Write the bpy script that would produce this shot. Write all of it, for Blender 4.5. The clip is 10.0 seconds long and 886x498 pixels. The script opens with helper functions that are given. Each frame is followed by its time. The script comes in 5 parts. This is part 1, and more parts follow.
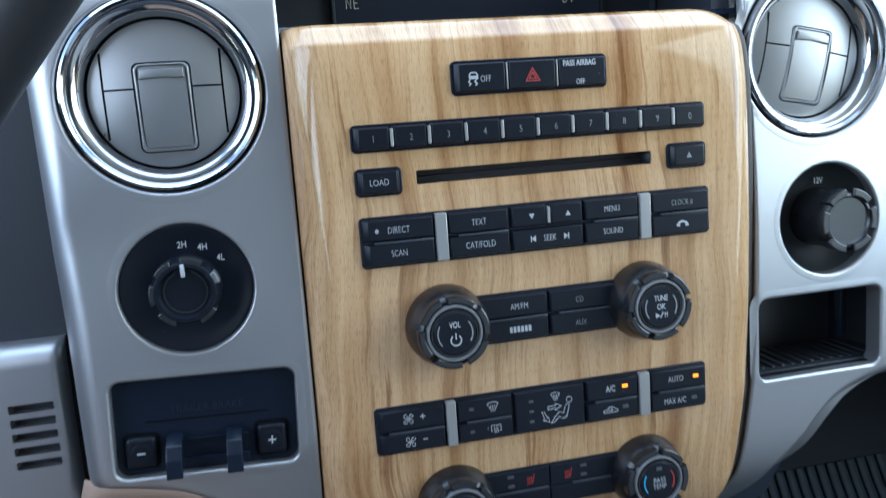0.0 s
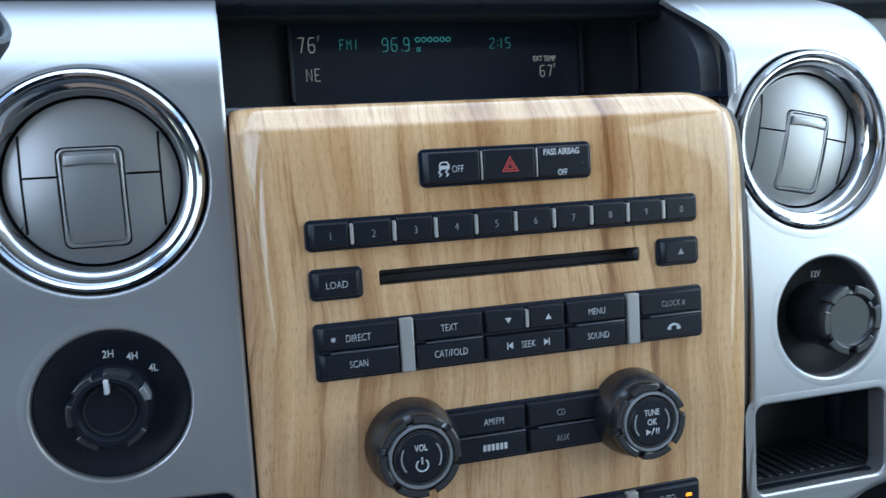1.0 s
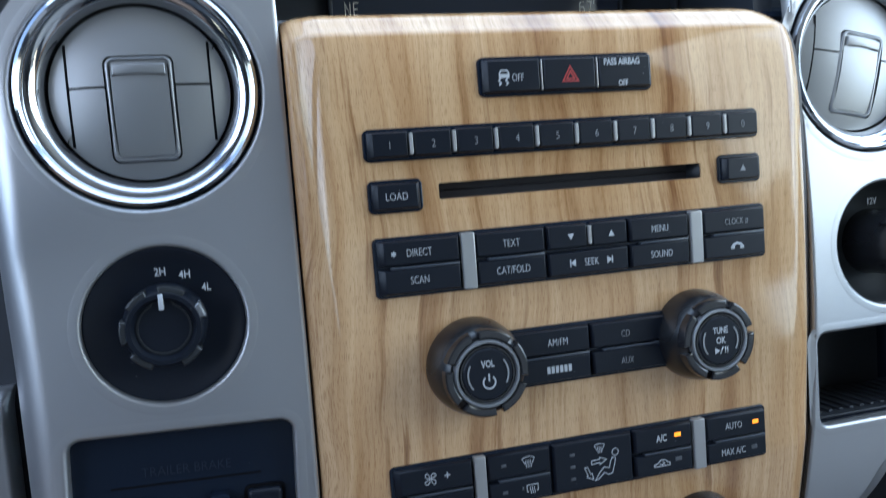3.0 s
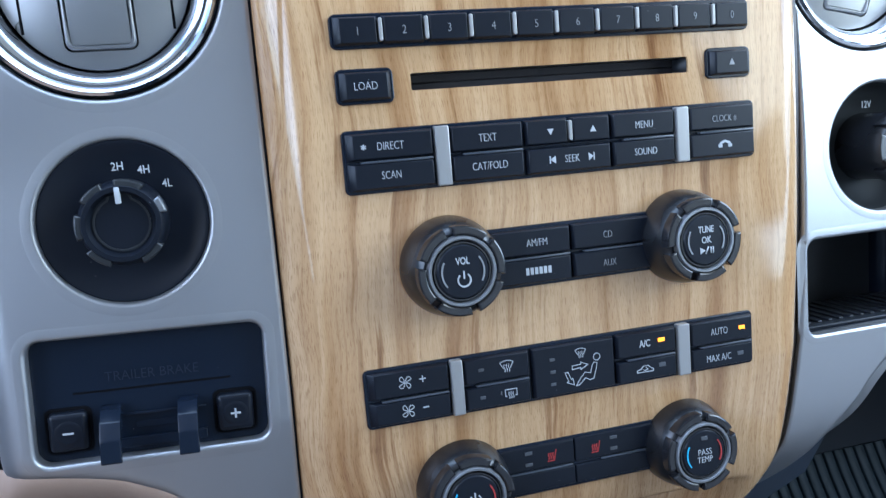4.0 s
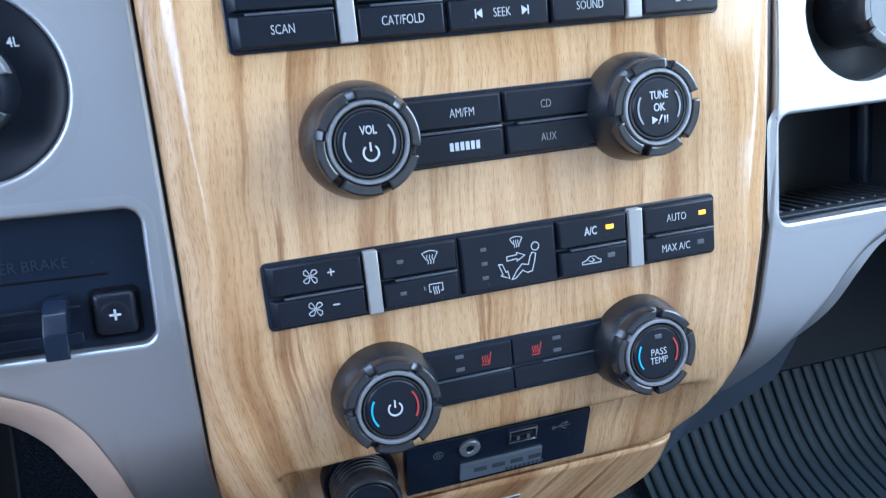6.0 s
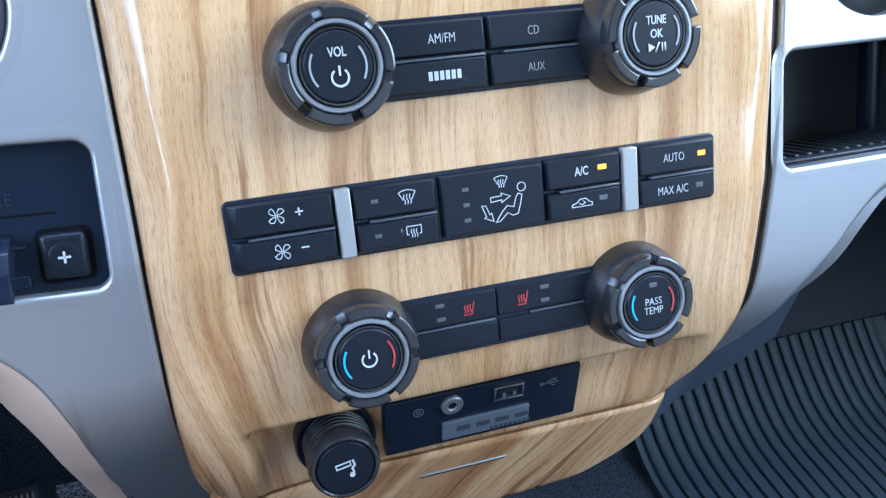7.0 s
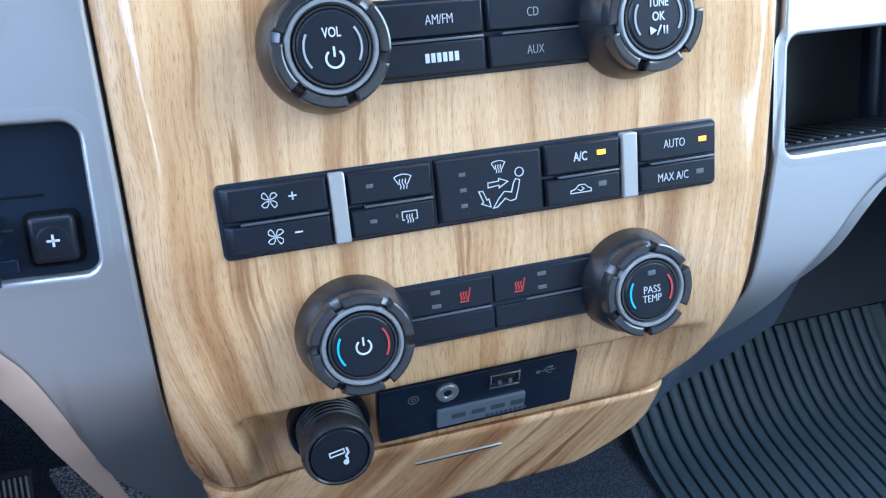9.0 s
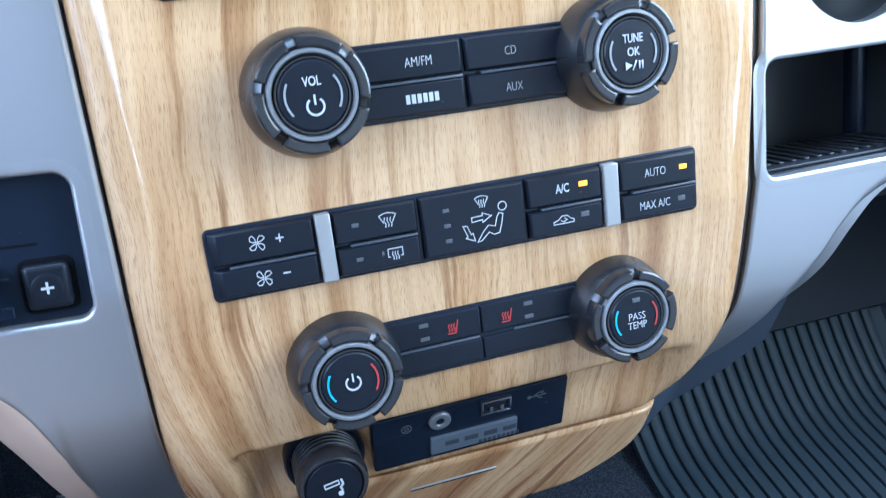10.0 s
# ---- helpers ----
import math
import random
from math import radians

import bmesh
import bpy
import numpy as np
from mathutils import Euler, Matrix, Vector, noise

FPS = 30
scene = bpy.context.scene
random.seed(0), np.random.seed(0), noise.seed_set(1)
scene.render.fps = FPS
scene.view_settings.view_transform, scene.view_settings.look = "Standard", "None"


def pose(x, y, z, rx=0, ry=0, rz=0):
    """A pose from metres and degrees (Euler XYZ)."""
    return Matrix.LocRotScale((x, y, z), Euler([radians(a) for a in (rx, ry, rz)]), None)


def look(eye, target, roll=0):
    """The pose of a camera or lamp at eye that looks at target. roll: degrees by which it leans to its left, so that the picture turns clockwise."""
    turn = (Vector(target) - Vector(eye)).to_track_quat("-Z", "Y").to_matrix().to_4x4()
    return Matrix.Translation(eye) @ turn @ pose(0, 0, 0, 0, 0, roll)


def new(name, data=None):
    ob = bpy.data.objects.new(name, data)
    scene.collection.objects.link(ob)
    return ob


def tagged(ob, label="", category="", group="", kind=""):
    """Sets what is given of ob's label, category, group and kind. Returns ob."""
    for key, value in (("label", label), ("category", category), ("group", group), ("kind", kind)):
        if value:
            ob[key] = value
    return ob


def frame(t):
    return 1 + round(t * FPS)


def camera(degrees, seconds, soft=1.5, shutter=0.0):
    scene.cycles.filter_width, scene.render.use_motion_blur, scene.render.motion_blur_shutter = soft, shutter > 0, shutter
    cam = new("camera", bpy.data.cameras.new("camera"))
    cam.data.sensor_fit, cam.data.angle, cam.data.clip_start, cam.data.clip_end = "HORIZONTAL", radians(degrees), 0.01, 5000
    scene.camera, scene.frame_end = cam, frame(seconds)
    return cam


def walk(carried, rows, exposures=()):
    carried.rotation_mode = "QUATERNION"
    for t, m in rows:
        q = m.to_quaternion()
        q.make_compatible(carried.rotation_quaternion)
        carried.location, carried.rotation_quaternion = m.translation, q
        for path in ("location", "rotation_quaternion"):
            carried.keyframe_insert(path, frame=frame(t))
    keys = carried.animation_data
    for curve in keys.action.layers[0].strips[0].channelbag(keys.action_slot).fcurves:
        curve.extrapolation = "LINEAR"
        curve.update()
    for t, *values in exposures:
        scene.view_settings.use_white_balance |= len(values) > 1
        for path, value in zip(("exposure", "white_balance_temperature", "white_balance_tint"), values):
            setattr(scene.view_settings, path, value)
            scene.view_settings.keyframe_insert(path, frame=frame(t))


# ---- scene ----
# The dashboard's centre stack leans back; its own frame has x across, y inward and z up along the face.
LEAN, HEIGHT = 22.0, 0.60
M = pose(0, 0, HEIGHT, -LEAN, 0, 0)

cam = camera(58.0, 10.0, soft=1.2, shutter=0.4)
PATH = [
    (0, -0.1519, -0.4141, -0.0013, -12.603, -8.813, -4.148),
    (0.5, -0.1412, -0.3777, 0.0117, -12.369, -6.819, -3.759),
    (1, -0.1367, -0.3659, 0.0219, -14.922, -5.806, -3.368),
    (1.5, -0.1296, -0.3760, 0.0364, -16.531, -5.765, -4.966),
    (2, -0.1454, -0.3811, 0.0422, -17.142, -3.065, -6.199),
    (2.5, -0.1531, -0.3678, 0.0179, -16.098, -3.344, -5.718),
    (3, -0.1674, -0.3480, -0.0233, -15.487, -4.833, -4.378),
    (3.2, -0.1663, -0.3446, -0.0289, -15.232, -6.050, -4.248),
    (4.3, -0.1495, -0.3371, -0.0567, -15.530, -8.630, -5.010),
    (4.5, -0.1438, -0.3365, -0.0566, -15.288, -9.485, -5.189),
    (5, -0.1350, -0.3314, -0.0655, -15.724, -10.187, -5.560),
    (5.5, -0.1275, -0.3185, -0.0749, -16.109, -11.504, -5.619),
    (6, -0.1171, -0.3032, -0.0861, -15.739, -12.514, -5.786),
    (7.5, -0.1062, -0.2817, -0.1076, -15.920, -15.013, -5.609),
    (8, -0.1079, -0.2795, -0.1064, -15.653, -15.507, -5.225),
    (8.5, -0.1066, -0.2789, -0.1069, -15.875, -15.608, -5.104),
    (9, -0.1052, -0.2809, -0.1060, -15.995, -15.333, -5.281),
    (9.5, -0.1027, -0.2801, -0.1050, -15.973, -15.286, -5.368),
    (10, -0.0974, -0.2861, -0.0937, -15.562, -15.068, -6.895),
]
EXPOSURES = [(0, 2.52, 6130, 5), (0.5, 2.42, 6180, 5), (1, 2.31, 6180, 5), (1.5, 1.82, 6330, 7), (2, 1.2, 6380, 6), (2.5, 1.14, 6380, 7), (3, 2.29, 6130, 7), (4.5, 2.99, 5790, 9), (5.5, 3.31, 5690, 9), (7.5, 3.7, 5560, 7), (10, 3.73, 5510, 7)]
walk(cam, [(t, M @ pose(x, y, z, 90 + pitch, 0, yaw) @ pose(0, 0, 0, 0, 0, roll)) for t, x, y, z, yaw, pitch, roll in PATH], EXPOSURES)

# ---- light ----
world = bpy.data.worlds.new("sky")
scene.world = world
world.use_nodes = True
wn, wl = world.node_tree.nodes, world.node_tree.links
wn.clear()
sky = wn.new("ShaderNodeTexSky")
sky.sky_type, sky.sun_disc = "NISHITA", False
sky.sun_elevation, sky.sun_rotation = radians(50), radians(176)
back = wn.new("ShaderNodeBackground")
back.inputs["Strength"].default_value = 0.15
wout = wn.new("ShaderNodeOutputWorld")
wl.new(sky.outputs[0], back.inputs[0])
wl.new(back.outputs[0], wout.inputs[0])
sun = new("sun", bpy.data.lights.new("sun", "SUN"))
sun.data.energy, sun.data.angle, sun.data.color = 1.0, radians(12), (1.0, 0.97, 0.93)
sun.matrix_world = look((0.2, -3.0, 4.1), (0, 0, 0.5))


def window_light(name, eye, target, width, height, watts, color):
    """Daylight in a window opening."""
    d = bpy.data.lights.new(name, "AREA")
    d.shape, d.size, d.size_y, d.energy, d.color = "RECTANGLE", width, height, watts, color
    new(name, d).matrix_world = look(eye, target)


window_light("driver_window_daylight", (-0.80, -0.36, 1.00), (0.2, -0.3, 0.78), 0.80, 0.54, 0.85, (0.82, 0.88, 1.0))
window_light("passenger_window_daylight", (0.79, -0.34, 1.03), (-0.2, -0.28, 0.78), 1.15, 0.62, 1.95, (0.87, 0.98, 1.0))
window_light("windscreen_daylight", (0.0, 0.30, 1.07), (0.0, 0.0, 0.72), 1.35, 0.85, 2.2, (0.70, 0.86, 1.0))

# ---- materials ----
def mat(name, color, rough=0.5, metal=0.0, coat=0.0, coat_rough=0.1, spec=0.5):
    m = bpy.data.materials.new(name)
    m.use_nodes = True
    b = m.node_tree.nodes["Principled BSDF"]
    b.inputs["Base Color"].default_value = (*color, 1)
    b.inputs["Roughness"].default_value = rough
    b.inputs["Metallic"].default_value = metal
    b.inputs["Coat Weight"].default_value = coat
    b.inputs["Coat Roughness"].default_value = coat_rough
    b.inputs["Specular IOR Level"].default_value = spec
    return m


def nd(m, kind, **values):
    n = m.node_tree.nodes.new(kind)
    for k, v in values.items():
        n.inputs[k].default_value = v
    return n


def ln(m, a, b):
    m.node_tree.links.new(a, b)


def bsdf(m):
    return m.node_tree.nodes["Principled BSDF"]


def ramp(m, stops):
    r = m.node_tree.nodes.new("ShaderNodeValToRGB")
    e = r.color_ramp.elements
    while len(e) < len(stops):
        e.new(0.5)
    for s, (p, c) in zip(e, stops):
        s.position, s.color = p, (*c, 1)
    return r


def coords(m, scale=(1, 1, 1), turn=(0, 0, 0)):
    tc = m.node_tree.nodes.new("ShaderNodeTexCoord")
    mp = m.node_tree.nodes.new("ShaderNodeMapping")
    mp.inputs["Scale"].default_value = scale
    mp.inputs["Rotation"].default_value = [radians(a) for a in turn]
    ln(m, tc.outputs["Object"], mp.inputs["Vector"])
    return mp.outputs["Vector"]


def grained(m, scale, strength, distance=0.0005, detail=3.0, kind="noise", rough_to=None):
    """Fine relief, and a slow change of gloss from wear and dust."""
    v = coords(m)
    if kind == "noise":
        t = nd(m, "ShaderNodeTexNoise", Scale=scale, Detail=detail)
        h = t.outputs["Fac"]
    else:
        t = nd(m, "ShaderNodeTexVoronoi", Scale=scale)
        t.feature = "DISTANCE_TO_EDGE"
        h = t.outputs["Distance"]
    ln(m, v, t.inputs["Vector"])
    bp = nd(m, "ShaderNodeBump", Strength=strength, Distance=distance)
    ln(m, h, bp.inputs["Height"])
    ln(m, bp.outputs["Normal"], bsdf(m).inputs["Normal"])
    if rough_to:
        s = nd(m, "ShaderNodeTexNoise", Scale=14.0, Detail=4.0)
        ln(m, v, s.inputs["Vector"])
        mr = nd(m, "ShaderNodeMapRange")
        mr.inputs["To Min"].default_value, mr.inputs["To Max"].default_value = rough_to
        ln(m, s.outputs["Fac"], mr.inputs["Value"])
        ln(m, mr.outputs["Result"], bsdf(m).inputs["Roughness"])
    return m


def mixed(m, a, b, factor, blend="MIX"):
    """Blends two colours; the factor is a number or a socket."""
    n = m.node_tree.nodes.new("ShaderNodeMix")
    n.data_type, n.blend_type = "RGBA", blend
    if isinstance(factor, float):
        n.inputs[0].default_value = factor
    else:
        ln(m, factor, n.inputs[0])
    ln(m, a, n.inputs[6])
    ln(m, b, n.inputs[7])
    return n.outputs[2]


def dusty(m, scale=230.0, size=0.05, tone=(0.20, 0.21, 0.22)):
    """Sparse specks of dust and lint on a dark surface."""
    v = nd(m, "ShaderNodeTexVoronoi", Scale=scale)
    ln(m, coords(m), v.inputs["Vector"])
    patch = nd(m, "ShaderNodeTexNoise", Scale=38.0, Detail=2.0)
    ln(m, coords(m), patch.inputs["Vector"])
    reach = nd(m, "ShaderNodeMapRange")
    reach.inputs["From Min"].default_value, reach.inputs["From Max"].default_value = 0.45, 0.70
    reach.inputs["To Min"].default_value, reach.inputs["To Max"].default_value = 0.0, size
    ln(m, patch.outputs["Fac"], reach.inputs["Value"])
    less = m.node_tree.nodes.new("ShaderNodeMath")
    less.operation = "LESS_THAN"
    ln(m, v.outputs["Distance"], less.inputs[0])
    ln(m, reach.outputs["Result"], less.inputs[1])
    base, speck = m.node_tree.nodes.new("ShaderNodeRGB"), m.node_tree.nodes.new("ShaderNodeRGB")
    base.outputs[0].default_value = bsdf(m).inputs["Base Color"].default_value
    speck.outputs[0].default_value = (*tone, 1)
    ln(m, mixed(m, base.outputs[0], speck.outputs[0], less.outputs[0]), bsdf(m).inputs["Base Color"])
    return m


def wood_material(name, turn=0.0, shift=0.0, bend=1.3):
    """Streaked veneer under clear lacquer; its grain runs along z, turned by so many degrees."""
    m = mat(name, (0.5, 0.34, 0.18), 0.42, coat=1.0, coat_rough=0.08, spec=0.0)
    base = coords(m, turn=(0, turn, 0))
    # slow wander of the grain
    w = nd(m, "ShaderNodeTexNoise", Scale=7.5, Detail=2.0)
    ln(m, base, w.inputs["Vector"])
    sub = nd(m, "ShaderNodeVectorMath")
    sub.operation = "SUBTRACT"
    sub.inputs[1].default_value = (0.5, 0.5, 0.5)
    ln(m, w.outputs["Color"], sub.inputs[0])
    # the grain sweeps sideways towards the foot of the flank
    sep = nd(m, "ShaderNodeSeparateXYZ")
    ln(m, base, sep.inputs[0])

    def calc(op, a, b, clamp=False):
        n = m.node_tree.nodes.new("ShaderNodeMath")
        n.operation, n.use_clamp = op, clamp
        for i, q in enumerate((a, b)):
            if isinstance(q, (int, float)):
                n.inputs[i].default_value = q
            else:
                ln(m, q, n.inputs[i])
        return n.outputs[0]
    down = calc("MAXIMUM", calc("SUBTRACT", -0.055, sep.outputs["Z"]), 0.0)
    sweep = calc("MULTIPLY", calc("MULTIPLY", calc("MULTIPLY", down, down), -bend), calc("MULTIPLY", sep.outputs["X"], -10.0, True))
    bow = nd(m, "ShaderNodeCombineXYZ")
    ln(m, calc("ADD", sweep, shift), bow.inputs["X"])
    swept = nd(m, "ShaderNodeVectorMath")
    ln(m, base, swept.inputs[0])
    ln(m, bow.outputs[0], swept.inputs[1])

    def grain(scale, wander, detail, rough):
        sc = nd(m, "ShaderNodeVectorMath")
        sc.operation = "MULTIPLY"
        sc.inputs[1].default_value = (wander, 0, 0)
        ln(m, sub.outputs[0], sc.inputs[0])
        add = nd(m, "ShaderNodeVectorMath")
        ln(m, swept.outputs[0], add.inputs[0])
        ln(m, sc.outputs[0], add.inputs[1])
        mul = nd(m, "ShaderNodeVectorMath")
        mul.operation = "MULTIPLY"
        mul.inputs[1].default_value = scale
        ln(m, add.outputs[0], mul.inputs[0])
        n = nd(m, "ShaderNodeTexNoise", Scale=1.0, Detail=detail, Roughness=rough)
        ln(m, mul.outputs[0], n.inputs["Vector"])
        return n.outputs["Fac"]
    broad = ramp(m, [(0.30, (0.205, 0.096, 0.038)), (0.38, (0.305, 0.158, 0.068)), (0.45, (0.450, 0.266, 0.127)), (0.53, (0.540, 0.347, 0.184)), (0.60, (0.462, 0.273, 0.131)), (0.71, (0.300, 0.150, 0.063))])
    ln(m, grain((30, 2, 1.7), 0.035, 4.0, 0.55), broad.inputs["Fac"])
    streaks = ramp(m, [(0.30, (0.38, 0.29, 0.235)), (0.37, (0.62, 0.52, 0.45)), (0.44, (1, 1, 1))])
    ln(m, grain((150, 2, 7.5), 0.035, 3.0, 0.6), streaks.inputs["Fac"])
    # streaks come in loose clusters
    cluster = nd(m, "ShaderNodeMapRange")
    cluster.inputs["From Min"].default_value, cluster.inputs["From Max"].default_value = 0.44, 0.60
    cluster.inputs["To Min"].default_value, cluster.inputs["To Max"].default_value = 0.28, 0.9
    ln(m, grain((26, 2, 3.0), 0.035, 2.0, 0.5), cluster.inputs["Value"])
    c = mixed(m, broad.outputs["Color"], streaks.outputs["Color"], cluster.outputs["Result"], "MULTIPLY")
    lines = ramp(m, [(0.32, (0.66, 0.57, 0.49)), (0.42, (0.88, 0.83, 0.78)), (0.50, (1, 1, 1))])
    ln(m, grain((520, 2, 14.0), 0.035, 2.0, 0.55), lines.inputs["Fac"])
    c = mixed(m, c, lines.outputs["Color"], 0.5, "MULTIPLY")
    pores = ramp(m, [(0.35, (0.50, 0.40, 0.32)), (0.45, (1, 1, 1))])
    ln(m, grain((3600, 60, 200), 0.03, 1.0, 0.5), pores.inputs["Fac"])
    c = mixed(m, c, pores.outputs["Color"], 0.50, "MULTIPLY")
    ln(m, c, bsdf(m).inputs["Base Color"])
    return m


WOOD = wood_material("lacquered_wood")
LOW_WOOD = wood_material("lacquered_lower_wood", -36.0, 0.07, 0.0)
SILVER = grained(mat("satin_silver_paint", (0.392, 0.391, 0.397), 0.36, 0.85, spec=0.5), 900, 0.06, 0.0002, rough_to=(0.36, 0.44))
VENT_GREY = grained(mat("satin_grey_plastic", (0.285, 0.287, 0.290), 0.40, 0.80), 1200, 0.05, 0.0002, rough_to=(0.36, 0.46))
CHROME = mat("chrome", (0.46, 0.47, 0.49), 0.09, 1.0)
BLACK = grained(mat("black_button_plastic", (0.0065, 0.0085, 0.0135), 0.30, spec=0.22), 1500, 0.06, 0.0002, rough_to=(0.26, 0.42))
EMBOSS = mat("embossed_black_plastic", (0.018, 0.024, 0.038), 0.22)
GROOVE = mat("black_groove", (0.003, 0.003, 0.004), 0.9, spec=0.1)
GLOSS_BLACK = grained(mat("gloss_black_plastic", (0.007, 0.011, 0.020), 0.2, spec=0.27), 1500, 0.03, 0.0001, rough_to=(0.14, 0.3))
KNOB_BLACK = grained(mat("soft_black_rubber", (0.0085, 0.009, 0.0105), 0.28, spec=0.55), 1500, 0.08, 0.0002, rough_to=(0.22, 0.33))
for dark_gloss in (BLACK, GLOSS_BLACK, KNOB_BLACK):
    dusty(dark_gloss)
DARK = grained(mat("black_hard_plastic", (0.019, 0.022, 0.028), 0.5), 700, 0.25, 0.0004, rough_to=(0.42, 0.6))
LEATHER = grained(mat("black_grained_dash_skin", (0.014, 0.019, 0.029), 0.34, spec=1.0), 520, 0.65, 0.0009, kind="voronoi", rough_to=(0.26, 0.38))
MARK = mat("white_marking", (0.40, 0.415, 0.43), 0.5)
DIM_MARK = mat("grey_marking", (0.22, 0.228, 0.235), 0.5)
RED = mat("red_marking", (0.34, 0.03, 0.028), 0.5)
BLUE = mat("blue_marking", (0.03, 0.35, 0.55), 0.5)
# warm cabin reflection in the silver, put into a base colour
BEIGE = grained(mat("beige_reflection_satin", (0.42, 0.295, 0.222), 0.45), 900, 0.08, 0.0003, rough_to=(0.40, 0.52))
# carries the shade of the lower silver frame; also the tray's dark plastic
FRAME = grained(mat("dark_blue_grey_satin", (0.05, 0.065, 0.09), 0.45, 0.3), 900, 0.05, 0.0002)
STRIP = grained(mat("brushed_silver_strip", (0.30, 0.294, 0.286), 0.42, 0.45), 1200, 0.05, 0.0002, rough_to=(0.32, 0.46))
RING = grained(mat("grey_knob_ring", (0.215, 0.22, 0.23), 0.36, 0.6), 1500, 0.1, 0.0002)
TAB_BLACK = dusty(grained(mat("polished_black_plastic", (0.013, 0.013, 0.015), 0.18, spec=0.65), 1500, 0.04, 0.0002, rough_to=(0.12, 0.24)))
BADGE = grained(mat("blue_grey_metal_badge", (0.17, 0.20, 0.235), 0.34, 0.6), 500, 0.1, 0.0003)
INK = mat("dark_badge_ink", (0.03, 0.036, 0.045), 0.5)
# paler black: edge highlight and slight wear, both put into the colour
LEDGE = mat("highlit_worn_edge", (0.05, 0.058, 0.072), 0.3)
LAMP_OFF = mat("unlit_indicator", (0.065, 0.07, 0.078), 0.4)
RUBBER = grained(mat("ribbed_rubber", (0.0200, 0.0330, 0.0425), 0.6, spec=0.25), 500, 0.2, 0.0005, rough_to=(0.48, 0.66))


def carpet_material(name, dark, light, size):
    """Loop pile: specks of two tones and a rough relief."""
    m = grained(mat(name, dark, 0.95), size, 1.0, 0.004)
    n = nd(m, "ShaderNodeTexNoise", Scale=size * 0.6, Detail=3.0, Roughness=0.7)
    ln(m, coords(m), n.inputs["Vector"])
    r = ramp(m, [(0.42, dark), (0.62, light)])
    ln(m, n.outputs["Fac"], r.inputs["Fac"])
    ln(m, r.outputs["Color"], bsdf(m).inputs["Base Color"])
    return m


CARPET = carpet_material("charcoal_carpet", (0.010, 0.015, 0.024), (0.045, 0.060, 0.085), 900)
GREY_CARPET = carpet_material("grey_carpet", (0.05, 0.055, 0.07), (0.42, 0.44, 0.50), 700)
TRIM = grained(mat("cabin_lining", (0.045, 0.05, 0.06), 0.8), 300, 0.2, 0.001)
LINING = grained(mat("grey_headliner", (0.43, 0.424, 0.412), 0.9), 400, 0.2, 0.001)
SEAT = grained(mat("pale_grey_cloth", (0.36, 0.34, 0.325), 0.9), 600, 0.3, 0.001)
FELT = grained(mat("dark_felt", (0.030, 0.027, 0.030), 0.9), 2500, 0.2, 0.0003)
LINER = grained(mat("pocket_liner_plastic", (0.018, 0.020, 0.022), 0.35), 900, 0.1, 0.0003)
CUP = grained(mat("matt_black_cup", (0.018, 0.020, 0.021), 0.55, spec=0.25), 900, 0.1, 0.0003)
FOOTWELL = grained(mat("footwell_plastic", (0.006, 0.0105, 0.0165), 0.6, spec=0.25), 700, 0.2, 0.0004)
# tan chosen to throw warm light on the lower left
WARM_BOUNCE = grained(mat("tan_bounce_surface", (0.32, 0.215, 0.155), 0.9), 600, 0.3, 0.001)
SEAL = mat("dark_brown_seal", (0.030, 0.022, 0.020), 0.5)
DULL_GREY = grained(mat("dull_grey_plastic", (0.10, 0.112, 0.114), 0.5), 700, 0.15, 0.0004, rough_to=(0.42, 0.58))
PAPER = mat("pale_yellow_paper", (0.62, 0.56, 0.38), 0.7)
SCREEN = mat("dark_display_glass", (0.021, 0.027, 0.042), 0.09, spec=0.45)


def glow(name, color, strength):
    m = mat(name, color, 0.5)
    bsdf(m).inputs["Emission Color"].default_value = (*color, 1)
    bsdf(m).inputs["Emission Strength"].default_value = strength
    return m


AMBER = glow("lit_amber_indicator", (1.0, 0.27, 0.012), 0.33)
TEAL = glow("teal_display_segment", (0.10, 0.52, 0.52), 0.045)
PALE = glow("white_display_segment", (0.75, 0.75, 0.66), 0.03)


# ---- builders ----
ORG = {}


def finish(bm, name, material, angle=35):
    me = bpy.data.meshes.new(name)
    bmesh.ops.recalc_face_normals(bm, faces=bm.faces)
    bm.to_mesh(me)
    bm.free()
    me.materials.append(material)
    areas = [p.area for p in me.polygons]
    most = 0.07 * sum(areas)
    me.set_sharp_from_angle(angle=radians(angle))
    me.polygons.foreach_set("use_smooth", [p.loop_total <= 6 and (a < most or len(areas) < 20) for p, a in zip(me.polygons, areas)])
    return me


def thing(name, x, y, z, label, category, group="", shift=(0, 0, 0)):
    """An Empty in the stack's frame, to carry parts; shift moves it with all its parts."""
    ob = new(name)
    ob.empty_display_size = 0.01
    ob.matrix_world = M @ Matrix.Translation(Vector((x, y, z)) + Vector(shift))
    ORG[ob] = Vector((x, y, z))
    return tagged(ob, label, category, group)


def part(name, bm, material, parent, label="", angle=35):
    """One mesh, given in the stack's frame, under a thing or a part of it."""
    bm.transform(Matrix.Translation(-ORG[parent]))
    ob = new(name, finish(bm, name, material, angle))
    ob.parent = parent
    ORG[ob] = ORG[parent]
    return tagged(ob, label)


def solid(name, bm, material, label, category, kind="", angle=35, m=None):
    """One top-level mesh; m is its frame, the stack's by default."""
    ob = new(name, finish(bm, name, material, angle))
    ob.matrix_world = M if m is None else m
    ORG[ob] = Vector((0, 0, 0))
    return tagged(ob, label, category, kind=kind)


